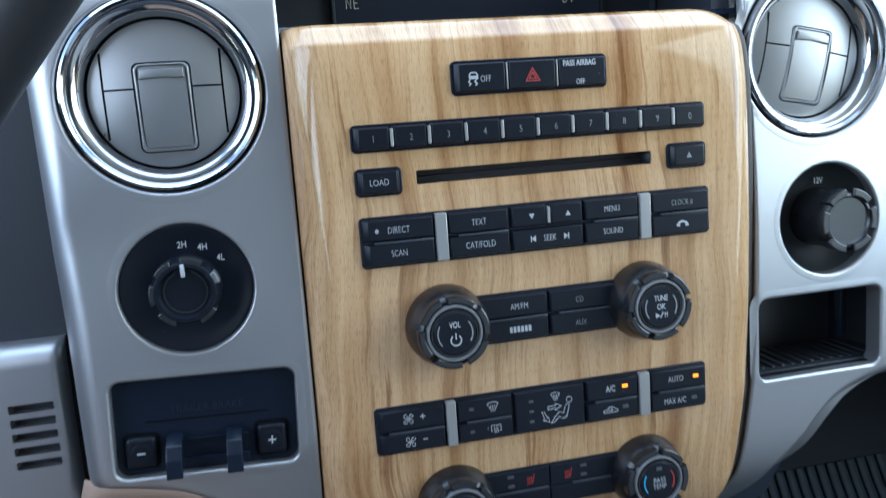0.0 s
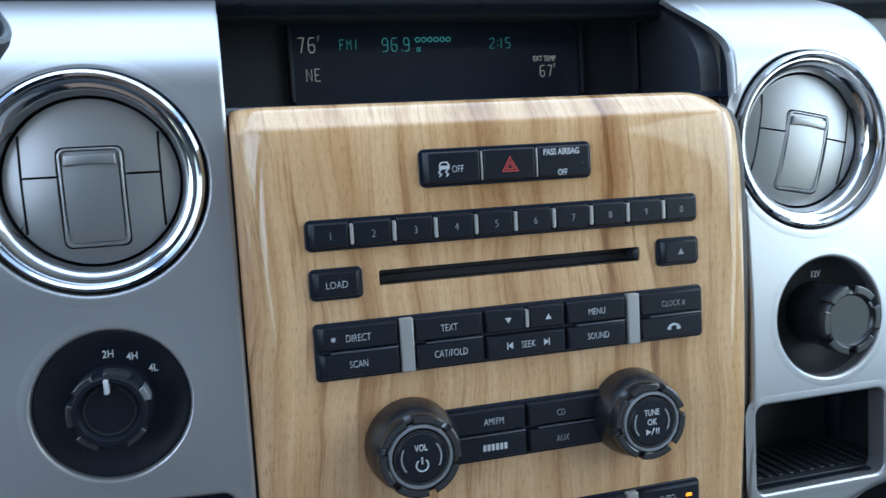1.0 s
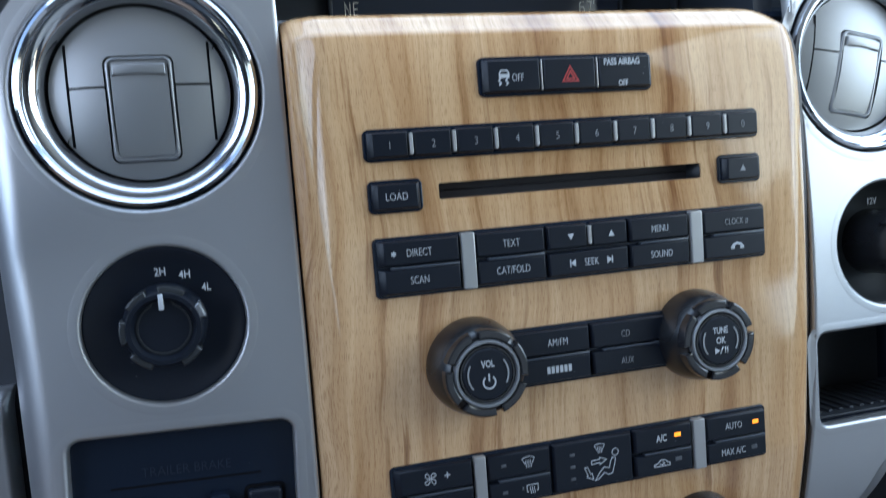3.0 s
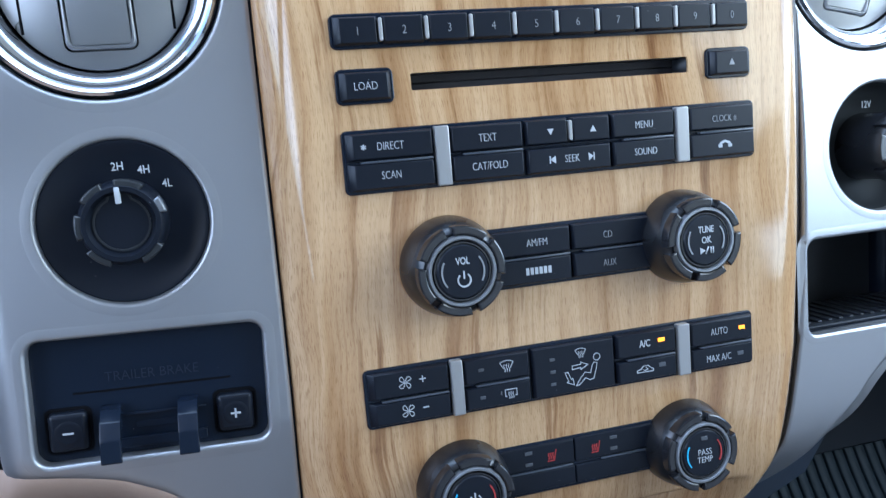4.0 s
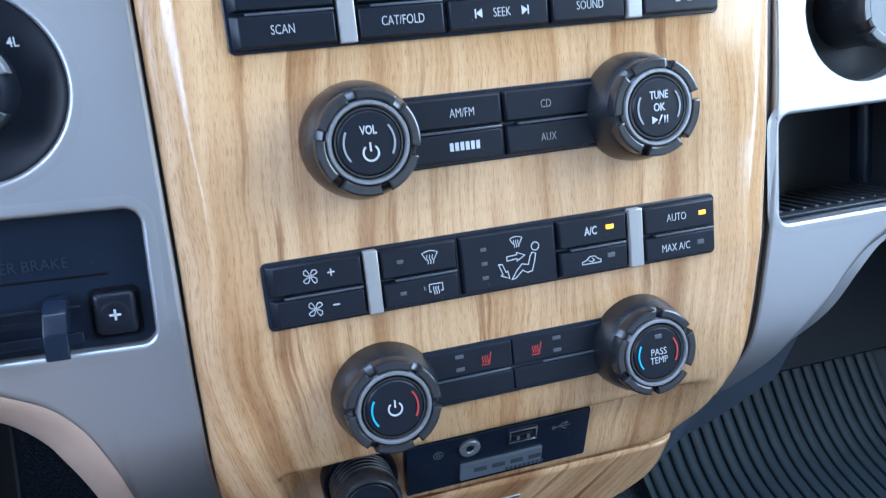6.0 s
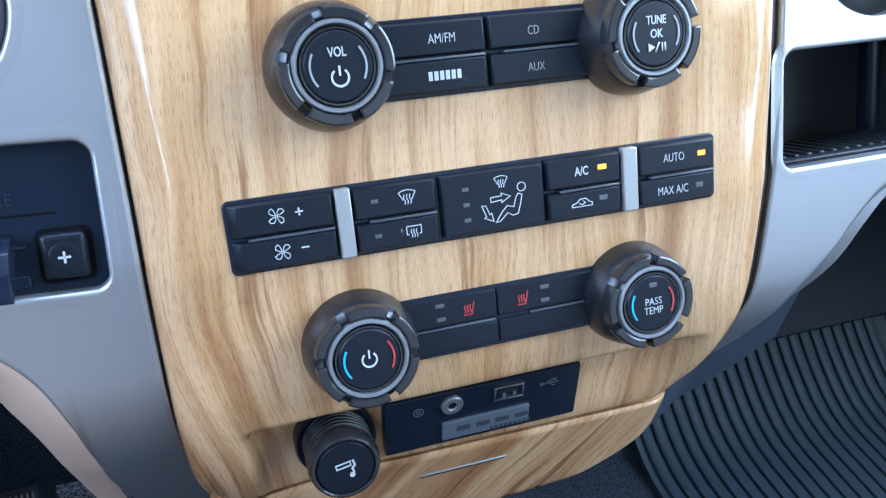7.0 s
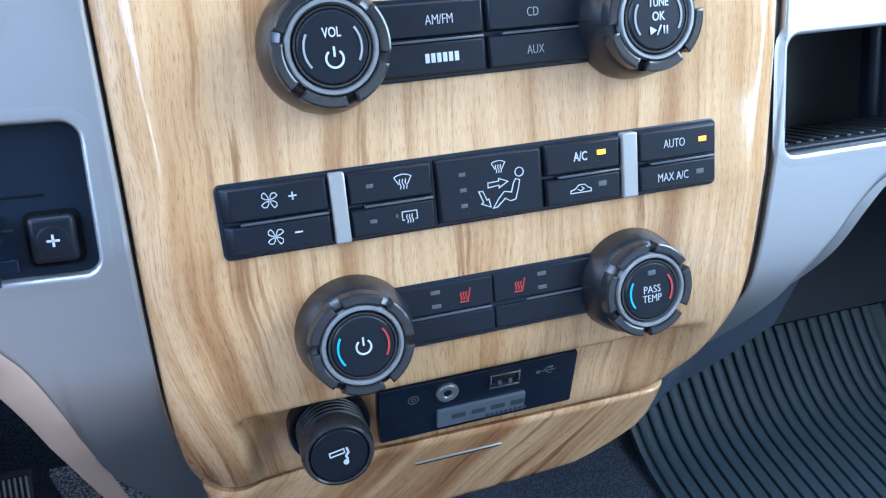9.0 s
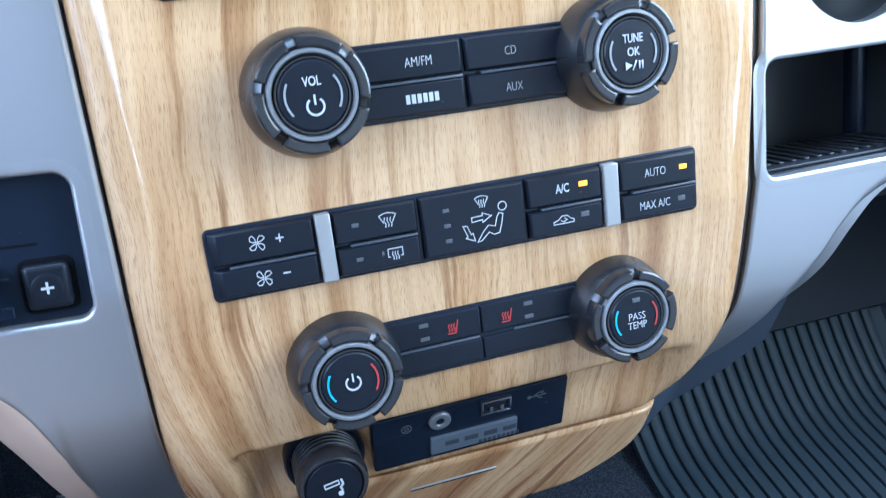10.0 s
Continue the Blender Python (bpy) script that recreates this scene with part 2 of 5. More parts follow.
def box(x0, x1, y0, y1, z0, z1, bevel=0.0, seg=2):
    bm = bmesh.new()
    bmesh.ops.create_cube(bm, size=1)
    bm.transform(Matrix.Translation(((x0 + x1) / 2, (y0 + y1) / 2, (z0 + z1) / 2)) @ Matrix.Diagonal((abs(x1 - x0), abs(y1 - y0), abs(z1 - z0), 1)))
    if bevel:
        bmesh.ops.bevel(bm, geom=bm.edges[:], offset=bevel, segments=seg, profile=0.5, affect="EDGES")
    return bm


def lathe(profile, x, y, z, seg=64, turn=None):
    """Revolves (radius, inward) pairs about an axis along y through (x, y, z)."""
    bm = bmesh.new()
    rings = []
    for r, d in profile:
        if r < 1e-6:
            rings.append([bm.verts.new((0, d, 0))])
        else:
            rings.append([bm.verts.new((r * math.cos(2 * math.pi * i / seg), d, r * math.sin(2 * math.pi * i / seg))) for i in range(seg)])
    for a, b in zip(rings, rings[1:]):
        for i in range(seg):
            j = (i + 1) % seg
            if len(a) == 1 and len(b) == 1:
                continue
            if len(a) == 1:
                bm.faces.new((a[0], b[i], b[j]))
            elif len(b) == 1:
                bm.faces.new((a[i], a[j], b[0]))
            else:
                bm.faces.new((a[i], a[j], b[j], b[i]))
    bm.transform(Matrix.Translation((x, y, z)) @ (turn or Matrix()))
    return bm


def prism(outline, y0, y1, bevel=0.0, seg=2):
    """An outline in x and z, drawn out from y0 (front) to y1."""
    bm = bmesh.new()
    f = bm.faces.new([bm.verts.new((x, y0, z)) for x, z in outline])
    ex = bmesh.ops.extrude_face_region(bm, geom=[f])
    back = [v for v in ex["geom"] if isinstance(v, bmesh.types.BMVert)]
    bmesh.ops.translate(bm, verts=back, vec=(0, y1 - y0, 0))
    if bevel:
        edges = [e for e in bm.edges if all(abs(v.co.y - y0) < 1e-7 for v in e.verts)]
        bmesh.ops.bevel(bm, geom=edges, offset=bevel, segments=seg, profile=0.5, affect="EDGES", clamp_overlap=True)
    return bm


def arc(cx, cz, r, a0, a1, n=16):
    return [(cx + r * math.cos(radians(a0 + (a1 - a0) * i / n)), cz + r * math.sin(radians(a0 + (a1 - a0) * i / n))) for i in range(n + 1)]


def round_rect(x0, x1, z0, z1, r, n=6):
    return arc(x1 - r, z1 - r, r, 0, 90, n) + arc(x0 + r, z1 - r, r, 90, 180, n) + arc(x0 + r, z0 + r, r, 180, 270, n) + arc(x1 - r, z0 + r, r, 270, 360, n)


def sector(cx, cz, r0, r1, a0, a1, n=10):
    return arc(cx, cz, r1, a0, a1, n) + arc(cx, cz, r0, a1, a0, n)


def joined(*bms):
    out = bmesh.new()
    for b in bms:
        me = bpy.data.meshes.new("tmp")
        b.to_mesh(me)
        b.free()
        out.from_mesh(me)
        bpy.data.meshes.remove(me)
    return out


def strokes(lines, width, y, depth=0.0003):
    """Thin raised lines through points in x and z."""
    bm = bmesh.new()
    w = width / 2
    for pts in lines:
        left, right = [], []
        closed = len(pts) > 2 and (Vector(pts[0]) - Vector(pts[-1])).length < 1e-6
        if closed:
            pts = pts[:-1]
        n = len(pts)
        for i, p in enumerate(pts):
            a = Vector(pts[i - 1]) if (i or closed) else None
            b = Vector(pts[(i + 1) % n]) if (i < n - 1 or closed) else None
            p = Vector(p)
            d1 = (p - a).normalized() if a is not None else (b - p).normalized()
            d2 = (b - p).normalized() if b is not None else d1
            t = d1 + d2
            t = t.normalized() if t.length > 1e-4 else d1
            s = w / max(0.45, t.dot(d1))
            nrm = Vector((-t.y, t.x)) * s
            left.append(p + nrm)
            right.append(p - nrm)
        vl = [(bm.verts.new((q.x, y, q.y)), bm.verts.new((r.x, y, r.y)), bm.verts.new((r.x, y + depth, r.y)), bm.verts.new((q.x, y + depth, q.y))) for q, r in zip(left, right)]
        for i in range(n if closed else n - 1):
            a, b = vl[i], vl[(i + 1) % n]
            for k in range(4):
                bm.faces.new((a[k], a[(k + 1) % 4], b[(k + 1) % 4], b[k]))
        if not closed:
            bm.faces.new(vl[0])
            bm.faces.new(vl[-1])
    return bm


def text(s, x, z, h, y, align="CENTER", wide=0.82, bold=0.0, spread=1.0):
    """Letters h high whose middle stands at (x, z), raised a little from y."""
    cu = bpy.data.curves.new("letters", "FONT")
    cu.body, cu.size, cu.align_x, cu.align_y = s, h / 0.69, align, "BOTTOM_BASELINE"
    cu.extrude, cu.resolution_u, cu.offset, cu.space_character = 0.00012, 3, bold, spread
    ob = bpy.data.objects.new("letters", cu)
    scene.collection.objects.link(ob)
    dg = bpy.context.evaluated_depsgraph_get()
    me = bpy.data.meshes.new_from_object(ob.evaluated_get(dg))
    bm = bmesh.new()
    bm.from_mesh(me)
    bpy.data.meshes.remove(me)
    bpy.data.objects.remove(ob)
    bpy.data.curves.remove(cu)
    bm.transform(pose(x, y, z - h / 2, 90, 0, 0) @ Matrix.Diagonal((wide, 1, 1, 1)))
    return bm


def bars(x0, x1, z, h, n, y):
    """Plain bars in place of a word."""
    w = (x1 - x0) / (n * 1.45 - 0.45)
    return [box(x0 + i * w * 1.45, x0 + i * w * 1.45 + w, y - 0.0002, y + 0.0002, z - h / 2, z + h / 2) for i in range(n)]


def table(pairs):
    """A smooth curve through (at, value) pairs, with no overshoot."""
    xs, ys = [p[0] for p in pairs], [p[1] for p in pairs]
    n = len(xs)
    d = [(ys[i + 1] - ys[i]) / (xs[i + 1] - xs[i]) for i in range(n - 1)]
    m = [d[0]] + [0.0 if d[i - 1] * d[i] <= 0 else 2 * d[i - 1] * d[i] / (d[i - 1] + d[i]) for i in range(1, n - 1)] + [d[-1]]

    def value(x):
        if x <= xs[0]:
            return ys[0]
        for i in range(n - 1):
            if x <= xs[i + 1]:
                w = xs[i + 1] - xs[i]
                t = (x - xs[i]) / w
                return (2 * t ** 3 - 3 * t * t + 1) * ys[i] + (t ** 3 - 2 * t * t + t) * w * m[i] + (3 * t * t - 2 * t ** 3) * ys[i + 1] + (t ** 3 - t * t) * w * m[i + 1]
        return ys[-1]
    return value


def ease(t):
    t = min(1.0, max(0.0, t))
    return t * t * (3 - 2 * t)


def quarter(d, width, drop):
    """A rounded edge: how far the surface falls back at a distance d from its outline."""
    if d >= width:
        return 0.0
    k = min(0.985, 1 - max(0.0, d) / width)
    return drop * (1 - math.sqrt(1 - k * k))


def disc_gap(cx, cz, r):
    return lambda x, z: math.hypot(x - cx, z - cz) - r


def rect_gap(x0, x1, z0, z1, r, turn=0.0):
    cx, cz, hx, hz = (x0 + x1) / 2, (z0 + z1) / 2, (x1 - x0) / 2 - r, (z1 - z0) / 2 - r
    c, s = math.cos(radians(turn)), math.sin(radians(turn))

    def gap(x, z):
        x, z = x - cx, z - cz
        qx, qz = abs(x * c - z * s) - hx, abs(x * s + z * c) - hz
        return math.hypot(max(qx, 0), max(qz, 0)) + min(max(qx, qz), 0) - r
    return gap


def turned(pts, cx, cz, turn):
    c, s = math.cos(radians(turn)), math.sin(radians(turn))
    return [(cx + (x - cx) * c + (z - cz) * s, cz - (x - cx) * s + (z - cz) * c) for x, z in pts]


def sheet(place, nu, nv, depth_at, gaps=(), lip=0.010, cell=0.0016, snap=True):
    """A moulded sheet over place(u, v) -> (x, z), with real openings whose edges turn inward."""
    bm = bmesh.new()
    grid = []
    for i in range(nu + 1):
        row = []
        for j in range(nv + 1):
            x, z = place(i / nu, j / nv)
            for g in gaps if snap else ():
                s = g(x, z)
                if abs(s) < cell * 0.55:
                    e = 1e-5
                    gx, gz = (g(x + e, z) - g(x - e, z)) / (2 * e), (g(x, z + e) - g(x, z - e)) / (2 * e)
                    n2 = gx * gx + gz * gz or 1
                    x, z = x - s * gx / n2, z - s * gz / n2
            row.append(bm.verts.new((x, depth_at(x, z), z)))
        grid.append(row)
    for i in range(nu):
        for j in range(nv):
            q = (grid[i][j], grid[i + 1][j], grid[i + 1][j + 1], grid[i][j + 1])
            x, z = sum(v.co.x for v in q) / 4, sum(v.co.z for v in q) / 4
            if all(g(x, z) > 0 for g in gaps):
                bm.faces.new(q)
    bmesh.ops.delete(bm, geom=[v for v in bm.verts if not v.link_faces], context="VERTS")
    edges = [e for e in bm.edges if e.is_boundary]
    for v in {v for e in edges for v in e.verts} if snap else ():
        for g in gaps:
            for _ in range(3):
                s = g(v.co.x, v.co.z)
                if abs(s) > cell * 2.2:
                    break
                e = 1e-5
                gx, gz = (g(v.co.x + e, v.co.z) - g(v.co.x - e, v.co.z)) / (2 * e), (g(v.co.x, v.co.z + e) - g(v.co.x, v.co.z - e)) / (2 * e)
                n2 = gx * gx + gz * gz or 1
                v.co.x, v.co.z = v.co.x - s * gx / n2, v.co.z - s * gz / n2
            else:
                v.co.y = depth_at(v.co.x, v.co.z)
    ex = bmesh.ops.extrude_edge_only(bm, edges=[e for e in bm.edges if e.is_boundary])
    bmesh.ops.translate(bm, verts=[g for g in ex["geom"] if isinstance(g, bmesh.types.BMVert)], vec=(0, lip, 0))
    return bm


# ---- the stack's faces ----
def stack_y(z):
    """How far the wood face lies inward at a height, without its edges."""
    y = 70 * (z - 0.012) ** 3 if z > 0.012 else 0.0
    if z < -0.175:
        y += 0.1 * (-0.175 - z)
    if z < -0.222:
        y += 0.023 * ((-0.222 - z) / 0.06) ** 2
    return y


wood_left = table([(-0.308, -0.1195), (-0.282, -0.1292), (-0.262, -0.1329), (-0.232, -0.1340), (-0.20, -0.1341), (-0.15, -0.1335), (0.052, -0.1325), (0.0545, -0.1320), (0.0555, -0.1308)])
wood_right = table([(-0.294, 0.084), (-0.2845, 0.0965), (-0.275, 0.1035), (-0.264, 0.111), (-0.25, 0.118), (-0.236, 0.1232), (-0.22, 0.1262), (-0.20, 0.1285), (-0.15, 0.132), (-0.10, 0.1345), (-0.05, 0.1352), (0.0, 0.1345), (0.033, 0.132), (0.042, 0.1295), (0.049, 0.1255), (0.0535, 0.119), (0.0555, 0.112)])


def seam(x):
    """The height of the joint above the lower panel."""
    return -0.2888 + 0.0058 * ease((x + 0.13) / 0.075) - 0.0016 * ease((x + 0.05) / 0.146)


def wood_y(x, z):
    y = stack_y(z)
    d = min(x - wood_left(z), wood_right(z) - x)
    y += 0.4 * quarter(d, 0.0175, 0.0165) + 0.6 * 0.0150 * max(0.0, 1 - max(d, 0.0) / 0.0175) ** 2
    c = 0.0122 - (0.0545 - z)
    if c > 0:
        y += 0.80 * c * ease(c / 0.0035)
    y += quarter(0.0545 - z, 0.0030, 0.0028) + quarter(z - seam(x), 0.003, 0.003)
    # the scoop that holds the socket and the media plate
    y += (0.010 + 0.010 * ease((-0.04 - x) / 0.03)) * ease((-0.2420 - z) / 0.0048) * (1 - 0.9 * ease((-0.2545 - z) / 0.034)) * ease((x + 0.1115) / 0.010) * ease((0.102 - x) / 0.024)
    return y


def build_bezel():
    t = thing("wood_bezel", 0, 0, -0.1, "light streaked wood-grain centre stack bezel with glossy clear lacquer", "dashboard trim")
    z0, z1 = -0.284, 0.0545

    def place(u, v):
        z = z0 + (z1 - z0) * v
        a, b = wood_left(z), wood_right(z)
        x = a + (b - a) * u
        return x, z + (seam(x) - z0) * (1 - v) ** 6 
    part("panel", sheet(place, 170, 206, wood_y, [rect_gap(-0.0708, 0.0646, -0.0313, -0.0240, 0.0006)], lip=0.008), WOOD, t, angle=60)
    seal, rows = bmesh.new(), []
    for i in range(81):
        z = -0.281 + 0.329 * i / 80
        x = wood_right(z)
        y = wood_y(x - 0.00005, z)
        rows.append([seal.verts.new(p) for p in ((x + 0.0002, y + 0.006, z), (x + 0.0003, y + 0.0004, z), (x + 0.0010, y + 0.0002, z), (x + 0.0040, y + 0.0010, z), (x + 0.0044, y + 0.010, z))])
    for p, q in zip(rows, rows[1:]):
        for i in range(4):
            seal.faces.new((p[i], p[i + 1], q[i + 1], q[i]))
    part("edge_seal", seal, SEAL, t, "thin dark brown seal along the edge")
    # lower closing panel with its grip slot
    low = table([(-0.130, -0.348), (-0.04, -0.3375), (0.02, -0.3350), (0.051, -0.3325), (0.070, -0.3235), (0.083, -0.313), (0.092, -0.300), (0.0965, -0.290)])

    def place2(u, v):
        x = -0.1290 + 0.0075 * v + (0.2255 - 0.0075 * v) * u
        return x, seam(x) - 0.0010 + (low(x) - seam(x) + 0.0010) * v

    def low_y(x, z):
        return wood_y(x, seam(x) + 0.0035) + 0.0012 + 0.6 * (seam(x) - z) + quarter(seam(x) - 0.0010 - z, 0.002, 0.002)
    lower = part("lower_panel", sheet(place2, 110, 24, low_y, lip=0.006), LOW_WOOD, t, angle=60)

    def place3(u, v):
        x = -0.122 + 0.300 * u
        top = -0.277 + 0.045 * ease((x - 0.10) / 0.06)
        return x, top + (under(x) - top) * v
    under = table([(-0.12, -0.357), (0.0, -0.351), (0.05, -0.3475), (0.075, -0.341), (0.0940, -0.3300), (0.1218, -0.3155), (0.1401, -0.3070), (0.1587, -0.2945), (0.1780, -0.2780)])
    # a silver part coloured dark blue-grey, since it faces down into shade
    part("lower_frame", sheet(place3, 70, 16, lambda x, z: 0.0550 + 0.6 * (-0.2845 - z) + 0.012 * ease((x - 0.102) / 0.03), lip=0.02), FRAME, t, "silver frame under the lower panel, its shade put into the colour", 60)
    y = low_y(-0.0135, -0.2990)
    bm = joined(box(-0.0350, 0.0082, -0.0004, 0.001, -0.0004, 0.0004, 0.0003))
    bm.transform(pose(0, y - 0.0004, -0.2990, 31, 0, 0))
    part("grip_slot", bm, STRIP, lower, "thin silver grip strip")
    # black bar that draws the shadow line beneath the strip
    part("slot_shadow", box(-0.0347, 0.0079, y + 0.0002, y + 0.003, -0.3005, -0.2993, 0.0003), GLOSS_BLACK, lower)
    return t


def build_cd_slot():
    t = thing("disc_slot", -0.0035, 0.004, -0.0277, "narrow black disc slot in the wood face", "disc slot")
    x0, x1, z0, z1 = -0.0716, 0.0654, -0.0320, -0.0233
    part("tray", joined(box(x0, x1, 0.024, 0.027, z0, z1), box(x0, x1, 0.0035, 0.026, z0 - 0.001, z0 + 0.0008), box(x0, x1, 0.0035, 0.026, z1 - 0.0008, z1 + 0.001),
                        box(x0 - 0.001, x0 + 0.0008, 0.0035, 0.026, z0, z1), box(x1 - 0.0018, x1 + 0.001, 0.0012, 0.026, z0, z1)), DARK, t)
    part("felt_lip", box(x0 + 0.001, x1 - 0.001, 0.012, 0.014, z0 + 0.0005, z0 + 0.0042, 0.0004), FELT, t)
    part("felt_lip", box(x0 + 0.001, x1 - 0.001, 0.012, 0.014, z1 - 0.0042, z1 - 0.0005, 0.0004), FELT, t)


# ---- switches and buttons ----
TOP = -0.0042  # front of the buttons


def key_block(x0, x1, z0, z1, y, base, left=0.0010, right=0.0010, low=0.0007, high=0.0007, deep=0.0022):
    """A key cap: sloping flanks, a flat face, softened edges."""
    bm = bmesh.new()
    rings = [[(x0, base, z0), (x1, base, z0), (x1, base, z1), (x0, base, z1)],
             [(x0, y + deep, z0), (x1, y + deep, z0), (x1, y + deep, z1), (x0, y + deep, z1)],
             [(x0 + left, y, z0 + low), (x1 - right, y, z0 + low), (x1 - right, y, z1 - high), (x0 + left, y, z1 - high)]]
    vs = [[bm.verts.new(p) for p in r] for r in rings]
    for p, q in zip(vs, vs[1:]):
        for i in range(4):
            bm.faces.new((p[i], p[(i + 1) % 4], q[(i + 1) % 4], q[i]))
    bm.faces.new(vs[2])
    bm.faces.new(vs[0])
    bmesh.ops.bevel(bm, geom=bm.edges[:], offset=0.00035, segments=2, profile=0.5, affect="EDGES")
    return bm


def button(bank, x0, x1, z0, z1, y=TOP, material=None, base=0.004, left=0.0010, right=0.0010):
    return part("button", key_block(x0 + 0.0003, x1 - 0.0003, z0 + 0.0003, z1 - 0.0003, y, base, left, right), material or BLACK, bank, angle=30)


def letters(s, x, z, h, key, y=TOP, material=None, wide=0.71, bold=-0.00007, name="lettering"):
    return part(name, text(s, x, z, h, y - 0.0002, wide=wide, bold=bold), material or MARK, key)


def housing(bank, x0, x1, z0, z1, y=-0.0012, r=0.0012):
    return part("housing", prism(round_rect(x0 - 0.0012, x1 + 0.0012, z0 - 0.0012, z1 + 0.0012, r + 0.001), y, 0.006, 0.0005), GLOSS_BLACK, bank)


def build_hazard_bank():
    t = thing("switch_bank", -0.004, 0, 0.021, "black three-button switch bank with red hazard triangle", "switch bank", shift=(-0.0008, 0, 0.0007))
    housing(t, -0.0468, 0.0385, 0.0134, 0.0290, r=0.002)
    a = button(t, -0.0468, -0.0182, 0.0134, 0.0290, left=0.0026)
    b = button(t, -0.0178, 0.0098, 0.0134, 0.0290)
    c = button(t, 0.0102, 0.0385, 0.0134, 0.0290)
    letters("OFF", -0.0300, 0.0203, 0.0033, a)
    car = [[(-0.0366, 0.0226), (-0.0358, 0.0238), (-0.0330, 0.0238), (-0.0322, 0.0226), (-0.0322, 0.0208), (-0.0366, 0.0208), (-0.0366, 0.0226)],
           [(-0.0362, 0.0204), (-0.0372, 0.0192), (-0.0360, 0.0182), (-0.0370, 0.0172)], [(-0.0328, 0.0204), (-0.0338, 0.0192), (-0.0326, 0.0182), (-0.0336, 0.0172)]]
    car = [[(p - 0.0022, q - 0.0002) for p, q in line] for line in car]
    part("symbol", joined(strokes(car, 0.0006, TOP - 0.0003), box(-0.0386, -0.0346, TOP - 0.0003, TOP, 0.0207, 0.0220)), MARK, a, "white skidding-car symbol")
    tri = lambda s: [(-0.0040 + s * math.cos(radians(q)), 0.0199 + s * math.sin(radians(q))) for q in (90, 210, 330, 90)]
    part("triangle", strokes([tri(0.0044), tri(0.0022)], 0.0006, TOP - 0.0003), RED, b, "red double triangle")
    letters("PASS AIRBAG", 0.0226, 0.0258, 0.0030, c, wide=0.74, bold=0.00007)
    letters("OFF", 0.0229, 0.0158, 0.0028, c, bold=0.00004)
    for x in (-0.018, 0.010):
        part("separator", box(x - 0.0004, x + 0.0004, TOP + 0.0004, 0.003, 0.0142, 0.0280, 0.0002), STRIP, t)


def build_preset_row():
    t = thing("preset_row", -0.003, 0, -0.0065, "row of ten black numbered preset buttons with silver dividers", "button row")
    z0, z1 = -0.0118, 0.0003
    housing(t, -0.1028, 0.0962, z0, z1, r=0.002)
    for i, s in enumerate("1234567890"):
        x = -0.1028 + 0.0199 * i
        k = button(t, x + (0.0005 if i else 0), x + 0.0199 - (0.0005 if i < 9 else 0), z0, z1, left=0.0010 if i else 0.0026)
        letters(s, x + 0.0102, -0.0061, 0.0035, k, material=DIM_MARK, wide=0.8, name="digit")
        if i:
            part("divider", prism(round_rect(x - 0.0008, x + 0.0008, -0.0105, -0.0010, 0.0007), TOP - 0.0006, 0.003, 0.0003), STRIP, t)


def build_small_buttons():
    t = thing("load_button", -0.091, 0, -0.0275, "black rectangular button lettered LOAD", "button")
    housing(t, -0.1024, -0.0799, -0.0346, -0.0222, r=0.0018)
    k = button(t, -0.1024, -0.0799, -0.0346, -0.0222, left=0.0026, right=0.0016)
    letters("LOAD", -0.0913, -0.0284, 0.0033, k, wide=0.8)
    t = thing("eject_button", 0.085, 0, -0.0275, "small black eject button with grey triangle", "button")
    housing(t, 0.0746, 0.0965, -0.0340, -0.0220, r=0.0018)
    k = button(t, 0.0746, 0.0965, -0.0340, -0.0220, left=0.0022, right=0.0016)
    part("symbol", prism([(0.0839, -0.0293), (0.0871, -0.0293), (0.0855, -0.0263)], TOP - 0.0003, TOP), DIM_MARK, k)


def pair(bank, x0, x1, z0, zm, z1, left=0.0010, right=0.0010):
    """Two keys one above the other; the step between has its highlight put into its colour."""
    a = button(bank, x0, x1, zm + 0.0003, z1, left=left, right=right)
    b = button(bank, x0, x1, z0, zm - 0.0003, left=left, right=right)
    part("ledge", box(x0 + 0.006, x1 - 0.001, TOP + 0.0001, 0.002, zm - 0.0008, zm + 0.0001, 0.0002), LEDGE, b)
    return a, b


def silver_strip(bank, x0, x1, z0, z1):
    part("silver_strip", box(x0, x1, TOP - 0.0006, 0.004, z0, z1, 0.0006), STRIP, bank, "brushed silver divider strip")


